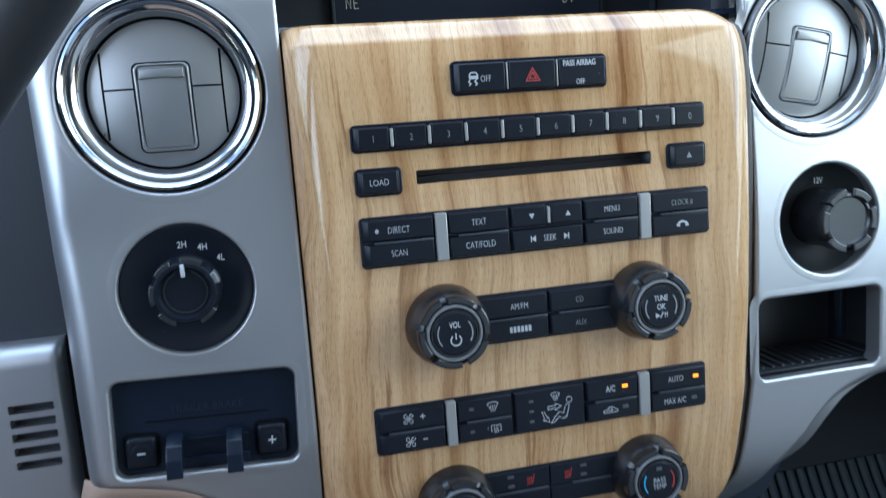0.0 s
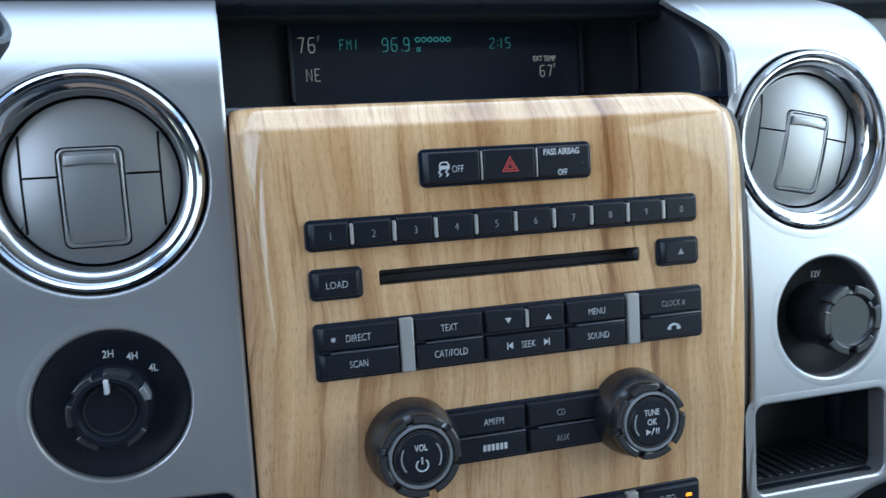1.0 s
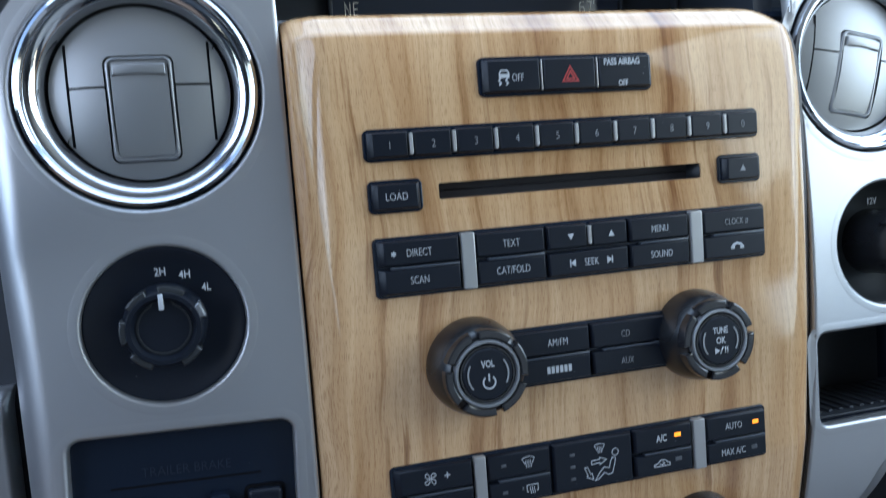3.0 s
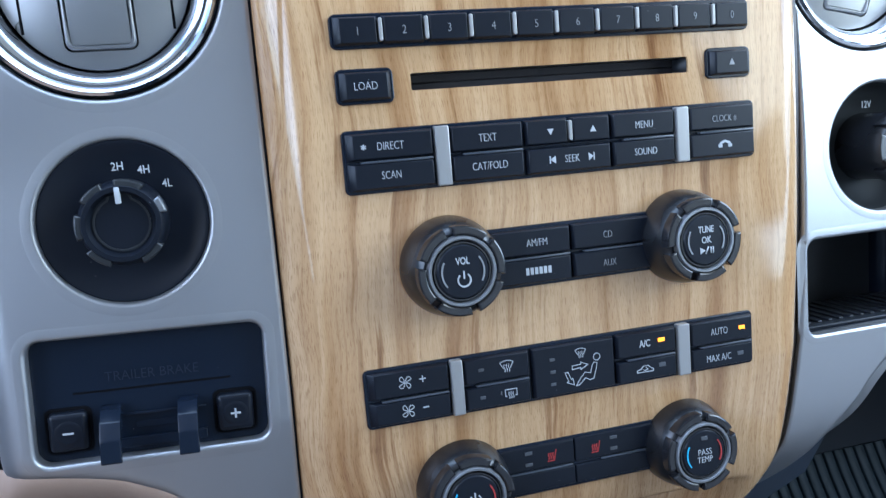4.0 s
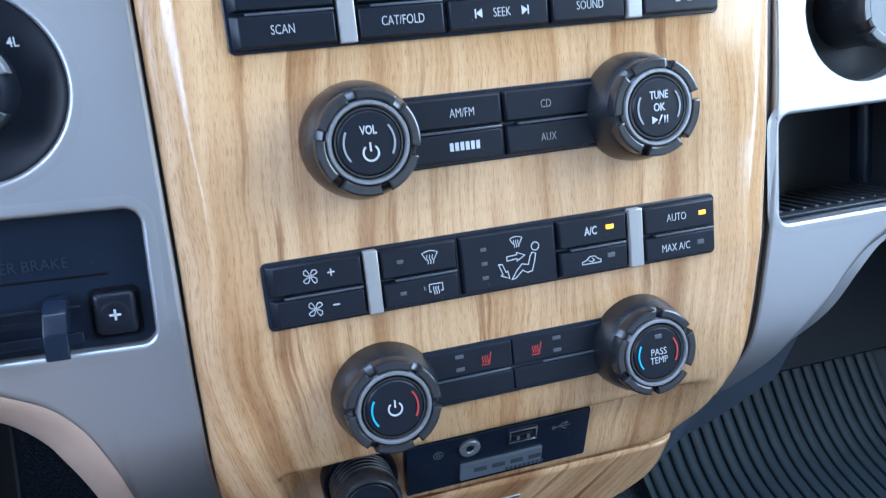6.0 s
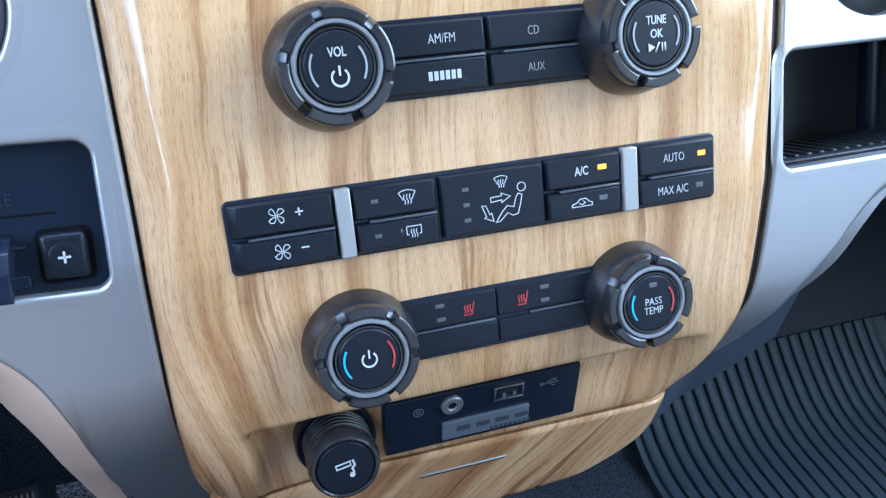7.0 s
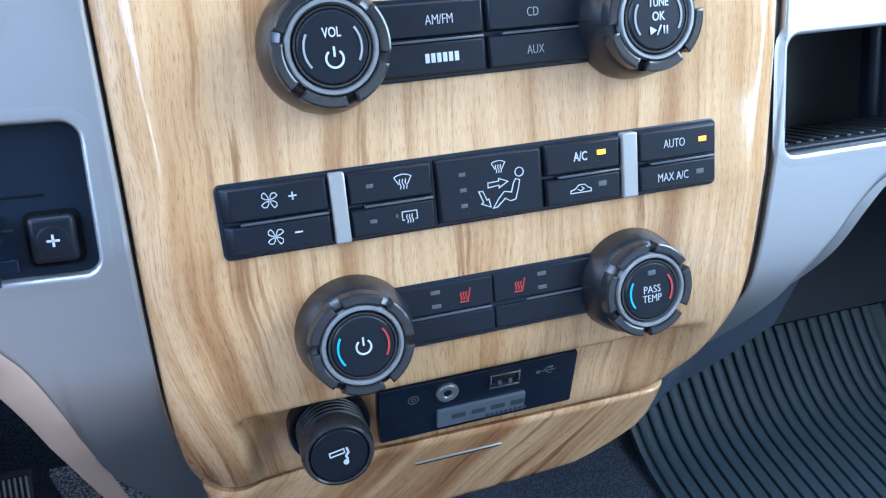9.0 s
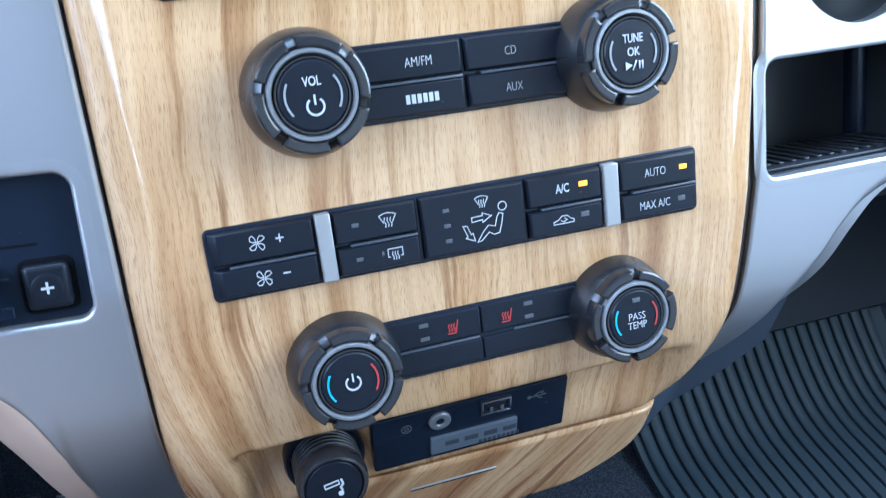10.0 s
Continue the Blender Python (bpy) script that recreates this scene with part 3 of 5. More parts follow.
def build_radio_keys():
    t = thing("radio_keys", -0.0025, 0, -0.0595, "two rows of black radio keys with silver divider strips", "button panel")
    z0, z1, zm = -0.0724, -0.0476, -0.0599
    housing(t, -0.1023, 0.0977, z0, z1, r=0.0015)
    a, b = pair(t, -0.1023, -0.0636, z0, zm, z1, left=0.0030)
    part("symbol", strokes([[(-0.0948 + 0.0012 * math.cos(q), -0.0537 + 0.0012 * math.sin(q)), (-0.0948 - 0.0012 * math.cos(q), -0.0537 - 0.0012 * math.sin(q))] for q in (1.57, 0.52, -0.52)], 0.0005, TOP - 0.0003), MARK, a)
    letters("DIRECT", -0.0832, -0.0537, 0.0034, a)
    letters("SCAN", -0.0837, -0.0660, 0.0033, b)
    silver_strip(t, -0.0634, -0.0570, z0 - 0.0004, z1 + 0.0004)
    a, b = pair(t, -0.0568, -0.0222, z0, zm, z1)
    letters("TEXT", -0.0395, -0.0537, 0.0034, a)
    letters("CAT/FOLD", -0.0392, -0.0660, 0.0034, b)
    a = button(t, -0.0218, -0.0004, zm + 0.0003, z1)
    b = button(t, 0.0006, 0.0205, zm + 0.0003, z1)
    c = button(t, -0.0218, 0.0205, z0, zm - 0.0003)
    part("divider", prism(round_rect(-0.0007, 0.0009, zm + 0.0018, z1 - 0.0016, 0.0007), TOP - 0.0005, 0.003, 0.0002), STRIP, t)
    part("symbol", prism([(-0.0112, -0.0524), (-0.0082, -0.0524), (-0.0097, -0.0551)], TOP - 0.0003, TOP), MARK, a)
    part("symbol", prism([(0.0098, -0.0551), (0.0128, -0.0551), (0.0113, -0.0524)], TOP - 0.0003, TOP), MARK, b)
    letters("SEEK", 0.0002, -0.0662, 0.0034, c)
    for s in (-1, 1):
        x = 0.0002 + s * 0.0096
        part("symbol", joined(prism([(x - s * 0.0014, -0.0645), (x - s * 0.0014, -0.0679), (x + s * 0.0010, -0.0662)], TOP - 0.0003, TOP), box(x + s * 0.0010, x + s * 0.0015, TOP - 0.0003, TOP, -0.0679, -0.0645)), MARK, c)
    a, b = pair(t, 0.0209, 0.0540, z0, zm, z1)
    letters("MENU", 0.0373, -0.0538, 0.0033, a)
    letters("SOUND", 0.0377, -0.0662, 0.0033, b)
    silver_strip(t, 0.0543, 0.0608, z0 - 0.0004, z1 + 0.0004)
    a, b = pair(t, 0.0612, 0.0977, z0, zm, z1)
    letters("CLOCK #", 0.0803, -0.0540, 0.0031, a, material=DIM_MARK)
    hand = [(0.0775, -0.0671), (0.0780, -0.0658), (0.0803, -0.0650), (0.0826, -0.0658), (0.0831, -0.0671)]
    part("symbol", joined(strokes([hand], 0.0011, TOP - 0.0003), box(0.0766, 0.0787, TOP - 0.0003, TOP, -0.0679, -0.0664, 0.0001), box(0.0819, 0.0840, TOP - 0.0003, TOP, -0.0679, -0.0664, 0.0001)), MARK, b, "white handset symbol")


def build_source_keys():
    t = thing("source_keys", -0.0035, 0, -0.1075, "black source key bar between the two radio knobs", "button panel", shift=(0.0009, 0, -0.0013))
    z0, zm, z1 = -0.1205, -0.1078, -0.0947
    housing(t, -0.056, 0.049, z0, z1)
    a, b = pair(t, -0.056, -0.0034, z0, zm, z1)
    letters("AM/FM", -0.0206, -0.1012, 0.0034, a)
    for bar in bars(-0.0268, -0.0144, -0.1142, 0.0032, 6, TOP):
        part("word_bar", bar, MARK, b)
    a, b = pair(t, -0.0032, 0.049, z0, zm, z1)
    letters("CD", 0.0148, -0.1014, 0.0032, a, material=DIM_MARK)
    letters("AUX", 0.0152, -0.1146, 0.0032, b, material=DIM_MARK)


def fan(x, z, s):
    out = []
    for k in range(4):
        a = radians(90 * k + 20)
        pts = [(0.1, 0.0), (0.25, 0.35), (0.55, 0.55), (0.85, 0.42), (0.92, 0.12), (0.62, 0.02), (0.1, 0.0)]
        out.append([(x + s * (p * math.cos(a) - q * math.sin(a)), z + s * (p * math.sin(a) + q * math.cos(a))) for p, q in pts])
    return out


def screen_icon(x, z, s, rear=False):
    if rear:
        body = [(x - s, z + 0.6 * s), (x + s, z + 0.6 * s), (x + s, z - 0.5 * s), (x + 0.7 * s, z - 0.5 * s)]
        body2 = [(x - 0.7 * s, z - 0.5 * s), (x - s, z - 0.5 * s), (x - s, z + 0.6 * s)]
        out = [body, body2]
    else:
        out = [[(x - s, z + 0.45 * s)] + [(x + s * q, z + s * (0.75 - 0.3 * q * q)) for q in (-0.6, 0, 0.6)] + [(x + s, z + 0.45 * s), (x + 0.5 * s, z - 0.45 * s)],
               [(x - s, z + 0.45 * s), (x - 0.5 * s, z - 0.45 * s)]]
    for q in (-0.35, 0, 0.35):
        out.append([(x + s * q, z - 0.95 * s), (x + s * (q + 0.1), z - 0.6 * s), (x + s * (q - 0.1), z - 0.2 * s), (x + s * q, z + 0.2 * s)])
    return out


def lamp(key, x, z, lit=False, y=TOP, w=0.0026, h=0.0014):
    part("indicator", box(x - w / 2, x + w / 2, y - 0.0003, y + 0.001, z - h / 2, z + h / 2, 0.0002), AMBER if lit else LAMP_OFF, key, "lit amber indicator" if lit else "unlit grey indicator")


def build_climate_keys():
    t = thing("climate_keys", -0.005, 0, -0.162, "black climate control keys with amber indicators and silver strips", "button panel", shift=(0, 0.0003, -0.0019))
    z0, zm, z1 = -0.1744, -0.1627, -0.1497
    housing(t, -0.1030, 0.0934, z0, z1, r=0.0015)
    a, b = pair(t, -0.1030, -0.0652, z0, zm, z1, left=0.0028)
    part("symbol", strokes(fan(-0.0862, -0.1555, 0.0034), 0.00027, TOP - 0.0003), MARK, a, "white fan symbol")
    part("symbol", strokes([[(-0.0796, -0.1550), (-0.0768, -0.1550)], [(-0.0782, -0.1536), (-0.0782, -0.1564)]], 0.0005, TOP - 0.0003), MARK, a)
    part("symbol", strokes(fan(-0.0858, -0.1686, 0.0034), 0.00027, TOP - 0.0003), MARK, b, "white fan symbol")
    part("symbol", strokes([[(-0.0790, -0.1681), (-0.0763, -0.1681)]], 0.0005, TOP - 0.0003), MARK, b)
    silver_strip(t, -0.0650, -0.0594, z0 - 0.0004, z1 + 0.0004)
    a, b = pair(t, -0.0592, -0.0266, z0, zm, z1)
    part("symbol", strokes(screen_icon(-0.0385, -0.1553, 0.0032), 0.00029, TOP - 0.0003), MARK, a, "white front defrost symbol")
    lamp(a, -0.0508, -0.1556)
    part("symbol", strokes(screen_icon(-0.0372, -0.1684, 0.0028, True), 0.00029, TOP - 0.0003), MARK, b, "white rear defrost symbol")
    letters("R", -0.0418, -0.1680, 0.0018, b, material=DIM_MARK)
    lamp(b, -0.0508, -0.1686)
    c = button(t, -0.0262, 0.0166, z0, z1)
    part("symbol", strokes(screen_icon(-0.0016, -0.1549, 0.0027), 0.00027, TOP - 0.0003), MARK, c, "white defrost symbol")
    body = [[(-0.0046, -0.1706), (-0.0030, -0.1704), (0.0004, -0.1675), (0.0024, -0.1688), (0.0046, -0.1684), (0.0060, -0.1640), (0.0066, -0.1612), (0.0050, -0.1606), (0.0040, -0.1622), (0.0030, -0.1655), (0.0002, -0.1648), (-0.0022, -0.1672), (-0.0046, -0.1706)],
            arc(0.0066, -0.1582, 0.0017, 0, 360, 14)]
    part("symbol", strokes(body, 0.00031, TOP - 0.0003), MARK, c, "white airflow figure symbol")
    arrows = [[(-0.0062, -0.1626), (-0.0018, -0.1622), (-0.0018, -0.1632), (0.0018, -0.1612), (-0.0018, -0.1596), (-0.0018, -0.1606), (-0.0062, -0.1608), (-0.0062, -0.1626)],
              [(-0.0100, -0.1636), (-0.0084, -0.1636), (-0.0070, -0.1672), (-0.0062, -0.1668), (-0.0056, -0.1700), (-0.0092, -0.1684), (-0.0084, -0.1678), (-0.0100, -0.1636)]]
    part("symbol", strokes(arrows, 0.00031, TOP - 0.0003), MARK, c)
    for z in (-0.1563, -0.1622, -0.1681):
        lamp(c, -0.0160, z)
    a, b = pair(t, 0.0170, 0.0500, z0, zm, z1)
    letters("A/C", 0.0322, -0.1557, 0.0034, a, bold=0.00005)
    lamp(a, 0.0412, -0.1552, True, w=0.0036, h=0.0019)
    car = [[(0.0275, -0.1698), (0.0275, -0.1688), (0.0295, -0.1682), (0.0310, -0.1668), (0.0335, -0.1668), (0.0350, -0.1682), (0.0362, -0.1686), (0.0362, -0.1698), (0.0275, -0.1698)],
           [(0.0305, -0.1684), (0.0318, -0.1692), (0.0332, -0.1684), (0.0322, -0.1676)]]
    part("symbol", strokes(car, 0.00031, TOP - 0.0003), MARK, b, "white recirculation car symbol")
    lamp(b, 0.0412, -0.1675, w=0.0036, h=0.0020)
    silver_strip(t, 0.0503, 0.0568, z0 - 0.0004, z1 + 0.0004)
    a, b = pair(t, 0.0572, 0.0934, z0, zm, z1)
    letters("AUTO", 0.0735, -0.1557, 0.0034, a)
    lamp(a, 0.0864, -0.1556, True, w=0.0034, h=0.0019)
    letters("MAX A/C", 0.0728, -0.1690, 0.0034, b)
    lamp(b, 0.0852, -0.1686, w=0.0034, h=0.0020)


SEAT_Y = 0.0038


def build_seat_keys():
    t = thing("seat_heater_keys", -0.006, SEAT_Y, -0.2065, "black seat heater key bar between temperature knobs", "button panel", shift=(0.0014, 0.0014, -0.0041))
    y = TOP + SEAT_Y
    z0, zm, z1 = -0.2192, -0.2084, -0.1955
    part("housing", prism(round_rect(-0.060, 0.048, z0 - 0.001, z1 + 0.001, 0.002), y + 0.0012, 0.012, 0.0005), GLOSS_BLACK, t)

    def key(x0, x1, a, b):
        return part("button", key_block(x0 + 0.0001, x1 - 0.0001, a + 0.0002, b - 0.0002, y, 0.010, 0.0003, 0.0003), BLACK, t, angle=30)
    for x0, x1, lx, sx in ((-0.058, -0.00685, -0.0305, -0.0188), (-0.00675, 0.046, 0.0140, 0.0042)):
        a = key(x0, x1, zm, z1)
        b = key(x0, x1, z0, zm - 0.0004)
        part("ledge", box(x0 + 0.014, x1 - 0.001, y + 0.0001, 0.008, zm - 0.0009, zm + 0.0001, 0.0002), LEDGE, b)
        for z in (-0.1991, -0.2047):
            lamp(a, lx, z, y=y, w=0.0038, h=0.0016)
        z = -0.2025
        seat = [[(sx - 0.0022, z - 0.0022), (sx + 0.0012, z - 0.0022), (sx + 0.0024, z + 0.0030)]]
        for q in (-0.0016, -0.0005, 0.0006):
            seat.append([(sx + q, z - 0.0014), (sx + q + 0.0004, z - 0.0004), (sx + q - 0.0002, z + 0.0006), (sx + q + 0.0003, z + 0.0018)])
        part("symbol", strokes(seat, 0.00042, y - 0.0003), RED, a, "dim red heated seat symbol")


def build_knob(name, x, z, y, face, label, turn=0.0):
    """A rotary knob: dished skirt, six grip tabs, bright ring, push face."""
    t = thing(name, x, y, z, label, "control knob", "rotary knobs on the stack")
    part("skirt", lathe([(0.0223, 0.003), (0.0224, -0.0010), (0.0222, -0.0050), (0.0216, -0.0090), (0.0206, -0.0128), (0.0194, -0.0158), (0.0180, -0.0180), (0.0164, -0.0190), (0.0150, -0.0186)], x, y, z, 72), KNOB_BLACK, t)
    for i in range(6):
        a = 60 * i + turn
        tab = prism(sector(x, z, 0.0153, 0.0194, a - 25, a + 25, 12), y - 0.0214, y - 0.0130, 0.0009)
        part("grip_tab", tab, TAB_BLACK, t)
    part("ring", lathe([(0.0153, -0.0170), (0.0151, -0.0212), (0.0147, -0.0220), (0.0138, -0.0220), (0.0133, -0.0210), (0.0131, -0.0180)], x, y, z, 64), RING, t, "satin grey ring")
    part("face_bezel", lathe([(0.0131, -0.0185), (0.0129, -0.0206), (0.0125, -0.0213), (0.0119, -0.0213), (0.0116, -0.0205)], x, y, z, 64), TAB_BLACK, t, "thin polished black bezel")
    part("push_face", lathe([(0.0117, -0.0195), (0.0115, -0.0213), (0.0110, -0.0218), (0.0, -0.0220)], x, y, z, 56), BLACK, t)
    yf = y - 0.0221
    if face == "vol":
        part("lettering", text("VOL", x, z + 0.0047, 0.0030, yf - 0.0001, wide=0.72, bold=0.00005), MARK, t)
        power_mark(t, x + 0.0002, z - 0.0035, 0.0028, yf)
    if face == "tune":
        part("lettering", text("TUNE", x, z + 0.0050, 0.0030, yf - 0.0001, wide=0.72, bold=0.00004), MARK, t)
        part("lettering", text("OK", x, z + 0.0002, 0.0030, yf - 0.0001, wide=0.8, bold=0.00004), MARK, t)
        part("symbol", joined(prism([(x - 0.0034, z - 0.0062), (x - 0.0034, z - 0.0032), (x - 0.0008, z - 0.0047)], yf - 0.0003, yf), strokes([[(x - 0.0006, z - 0.0064), (x + 0.0010, z - 0.0030)], [(x + 0.0022, z - 0.0062), (x + 0.0022, z - 0.0032)], [(x + 0.0034, z - 0.0062), (x + 0.0034, z - 0.0032)]], 0.0005, yf - 0.0003)), MARK, t)
    if face == "pass":
        part("lettering", text("PASS", x + 0.0002, z + 0.0009, 0.0030, yf - 0.0001, wide=0.86, bold=-0.00005), MARK, t)
        part("lettering", text("TEMP", x + 0.0002, z - 0.0029, 0.0030, yf - 0.0001, wide=0.82, bold=-0.00005), MARK, t)
        lamp(t, x + 0.0002, z + 0.0077, y=yf, w=0.0034, h=0.0018)
    if face == "power":
        power_mark(t, x, z, 0.0027, yf)
    left, right = (BLUE, RED) if face in ("pass", "power") else (DIM_MARK, DIM_MARK)
    part("arc_mark", strokes([arc(x, z, 0.0093, 150, 218, 14)], 0.0007, yf - 0.0002), left, t)
    part("arc_mark", strokes([arc(x, z, 0.0093, 38, -30, 14)], 0.0007, yf - 0.0002), right, t)
    return t


def power_mark(t, x, z, r, y):
    part("power_symbol", strokes([arc(x, z, r, 128, 412, 24), [(x, z + r * 0.2), (x, z + r * 1.35)]], r * 0.24, y - 0.0003), MARK, t)


def build_media_plate():
    t = thing("media_plate", -0.005, 0.03, -0.259, "gloss black media plate with aux jack and port", "media panel")

    tilt = Matrix.Translation((-0.0013, 0.0262, -0.2621)) @ pose(0, 0, 0, 21.6, 0, 0)

    def put(bm):
        bm.transform(tilt)
        return bm
    def put_port(bm):
        bm.transform(Matrix.Translation((-0.0040, 0, 0.0048)))
        return put(bm)
    part("plate", put(prism(round_rect(-0.0512, 0.0398, -0.0156, 0.0156, 0.0012), -0.0015, 0.006, 0.0005)), GLOSS_BLACK, t)
    jack = part("aux_jack", put(lathe([(0.0050, -0.0015), (0.0050, -0.0026), (0.0044, -0.0031), (0.0024, -0.0031), (0.0020, -0.0027), (0.0019, -0.002), (0.0019, 0.004), (0, 0.004)], -0.0212, 0, 0.0080, 40)), RING, t, "chrome ringed aux jack")
    part("jack_hole", put(lathe([(0.0019, -0.0024), (0, -0.0022)], -0.0212, 0, 0.0080, 24)), GLOSS_BLACK, jack)
    port = part("usb_port", put_port(joined(box(0.0018, 0.0162, -0.0026, 0.0, 0.0064, 0.0076, 0.0003), box(0.0018, 0.0162, -0.0026, 0.0, -0.0006, 0.0006, 0.0003), box(0.0018, 0.0030, -0.0026, 0.0, 0.0, 0.007, 0.0003), box(0.0150, 0.0162, -0.0026, 0.0, 0.0, 0.007, 0.0003))), CHROME, t, "metal rimmed port")
    part("port_mouth", put_port(box(0.0028, 0.0152, -0.0018, -0.0014, 0.0004, 0.0066)), GLOSS_BLACK, port)
    part("port_tongue", put_port(box(0.0042, 0.0138, -0.0022, -0.0016, 0.0034, 0.0054, 0.0002)), KNOB_BLACK, port)
    for x in (0.0062, 0.0112):
        part("contact", put_port(box(x, x + 0.0013, -0.0026, -0.0020, 0.0014, 0.0036)), RING, port)
    badge = part("badge", put(box(-0.0255, 0.0157, -0.0030, -0.001, -0.0123, -0.0020, 0.0004)), BADGE, t, "silver-blue badge plate")
    for bar in bars(-0.0190, 0.0150, -0.0066, 0.0026, 4, -0.0031) + bars(-0.0030, 0.0165, -0.0108, 0.0016, 9, -0.0031):
        part("badge_bar", put(bar), INK, badge)
    part("jack_symbol", put(strokes([arc(-0.0362, 0.0072, 0.0022, 0, 360, 16), arc(-0.0362, 0.0072, 0.0009, 0, 360, 10)], 0.0004, -0.0017)), LAMP_OFF, t)
    fork = [[(0.0212, 0.0078), (0.0296, 0.0078)], [(0.0238, 0.0078), (0.0256, 0.0096), (0.0272, 0.0096)], [(0.0248, 0.0078), (0.0266, 0.0060), (0.0280, 0.0060)]]
    part("port_symbol", put(joined(strokes(fork, 0.0005, -0.0017), prism(arc(0.0212, 0.0078, 0.0010, 0, 330, 10), -0.0018, -0.0014), box(0.0268, 0.0282, -0.0018, -0.0014, 0.0090, 0.0102))), LAMP_OFF, t)


def build_lighter():
    x, z = -0.0729, -0.2632
    t = thing("cigarette_lighter", x, 0.02, z, "black round cigarette lighter pushed into its socket", "lighter")
    y = 0.0334
    turn = pose(0, 0, 0, 6, 0, 0) @ Matrix.Scale(1.07, 4)
    part("socket", lathe([(0.0162, 0.012), (0.0165, -0.003), (0.0158, -0.0050), (0.0142, -0.0046), (0.0135, 0.0)], x, y, z, 56, turn), GLOSS_BLACK, t)
    prof = [(0.0132, 0.003)]
    for i in range(5):
        d = -0.003 - i * 0.0024
        prof += [(0.0134, d), (0.0137, d - 0.0006), (0.0137, d - 0.0014), (0.0127, d - 0.0018)]
    part("ribbed_sleeve", lathe(prof, x, y, z, 56, turn), TAB_BLACK, t)
    part("cap", lathe([(0.0126, -0.0140), (0.0132, -0.0150), (0.0138, -0.0168), (0.0140, -0.0195), (0.0137, -0.0220), (0.0130, -0.0236), (0.0122, -0.0240), (0.0116, -0.0236), (0.0113, -0.0226)], x, y, z, 56, turn), TAB_BLACK, t)
    part("push_face", lathe([(0.0113, -0.0222), (0.0110, -0.0232), (0.0106, -0.0236), (0.0, -0.0237)], x, y, z, 48, turn), BLACK, t)
    cig = joined(strokes([[(x - 0.0048, z + 0.0022), (x + 0.0022, z + 0.0034), (x + 0.0025, z + 0.0012), (x - 0.0045, z + 0.0000), (x - 0.0048, z + 0.0022)]], 0.0006, 0), strokes([[(x + 0.0036, z + 0.0038), (x + 0.0044, z + 0.0010), (x + 0.0030, z - 0.0008), (x + 0.0038, z - 0.0030)]], 0.0010, 0), prism(arc(x + 0.0028, z - 0.0042, 0.0014, 0, 350, 12), 0, 0.0002))
    cig.transform(Matrix.Translation((x, y, z)) @ turn @ Matrix.Translation((0, -0.0239, 0)) @ Matrix.Diagonal((0.78, 1, 0.78, 1)) @ Matrix.Translation((-x, 0, -z)))
    part("symbol", cig, MARK, t, "white cigarette symbol")


# ---- silver pods ----
silver_left_low = table([(-0.2593, -0.1760), (-0.2302, -0.1807), (-0.2202, -0.1830), (-0.2101, -0.1858), (-0.2001, -0.1907), (-0.1900, -0.1969), (-0.1805, -0.2074), (-0.1741, -0.2197), (-0.1689, -0.2387), (-0.1661, -0.2673), (-0.1652, -0.2890), (-0.1643, -0.3095), (-0.1580, -0.3630), (-0.1450, -0.3970)])
EDGE_IN = [(-0.2593, -0.1760), (-0.2302, -0.1807), (-0.2101, -0.1858), (-0.2001, -0.1907), (-0.1900, -0.1969), (-0.1805, -0.2074), (-0.1741, -0.2197), (-0.1689, -0.2387), (-0.1661, -0.2673), (-0.1645, -0.3095), (-0.1580, -0.3630)]
EDGE_OUT = [(-0.2650, -0.1945), (-0.2358, -0.1965), (-0.2180, -0.1998), (-0.2100, -0.2035), (-0.2020, -0.2098), (-0.1949, -0.2185), (-0.1895, -0.2290), (-0.1850, -0.2450), (-0.1822, -0.2700), (-0.1785, -0.3100), (-0.1690, -0.3690)]
silver_right_low = table([(0.0800, -0.3620), (0.0950, -0.3520), (0.1038, -0.3442), (0.1119, -0.3345), (0.1173, -0.3265), (0.1240, -0.3162), (0.1281, -0.3069), (0.1335, -0.2971), (0.1404, -0.2828), (0.1463, -0.2696), (0.1504, -0.2618), (0.1545, -0.2530), (0.1611, -0.2435), (0.1740, -0.2270), (0.1840, -0.2118), (0.1992, -0.1975), (0.2181, -0.1892), (0.2495, -0.1820), (0.2670, -0.1800)])
left_edge = table([(-0.4, -0.2555), (-0.096, -0.2565), (-0.05, -0.258), (0.03, -0.2600), (0.115, -0.262)])
right_edge = table([(-0.4, 0.262), (-0.093, 0.2625), (-0.05, 0.2550), (0.0, 0.2515), (0.05, 0.2500), (0.085, 0.2505), (0.100, 0.2480), (0.108, 0.2425), (0.113, 0.2325)])
pod_face = table([(-0.3, 0.0120), (-0.12, 0.0120), (-0.075, 0.0130), (-0.02, 0.0158), (0.025, 0.0180), (0.066, 0.0205), (0.12, 0.022)])


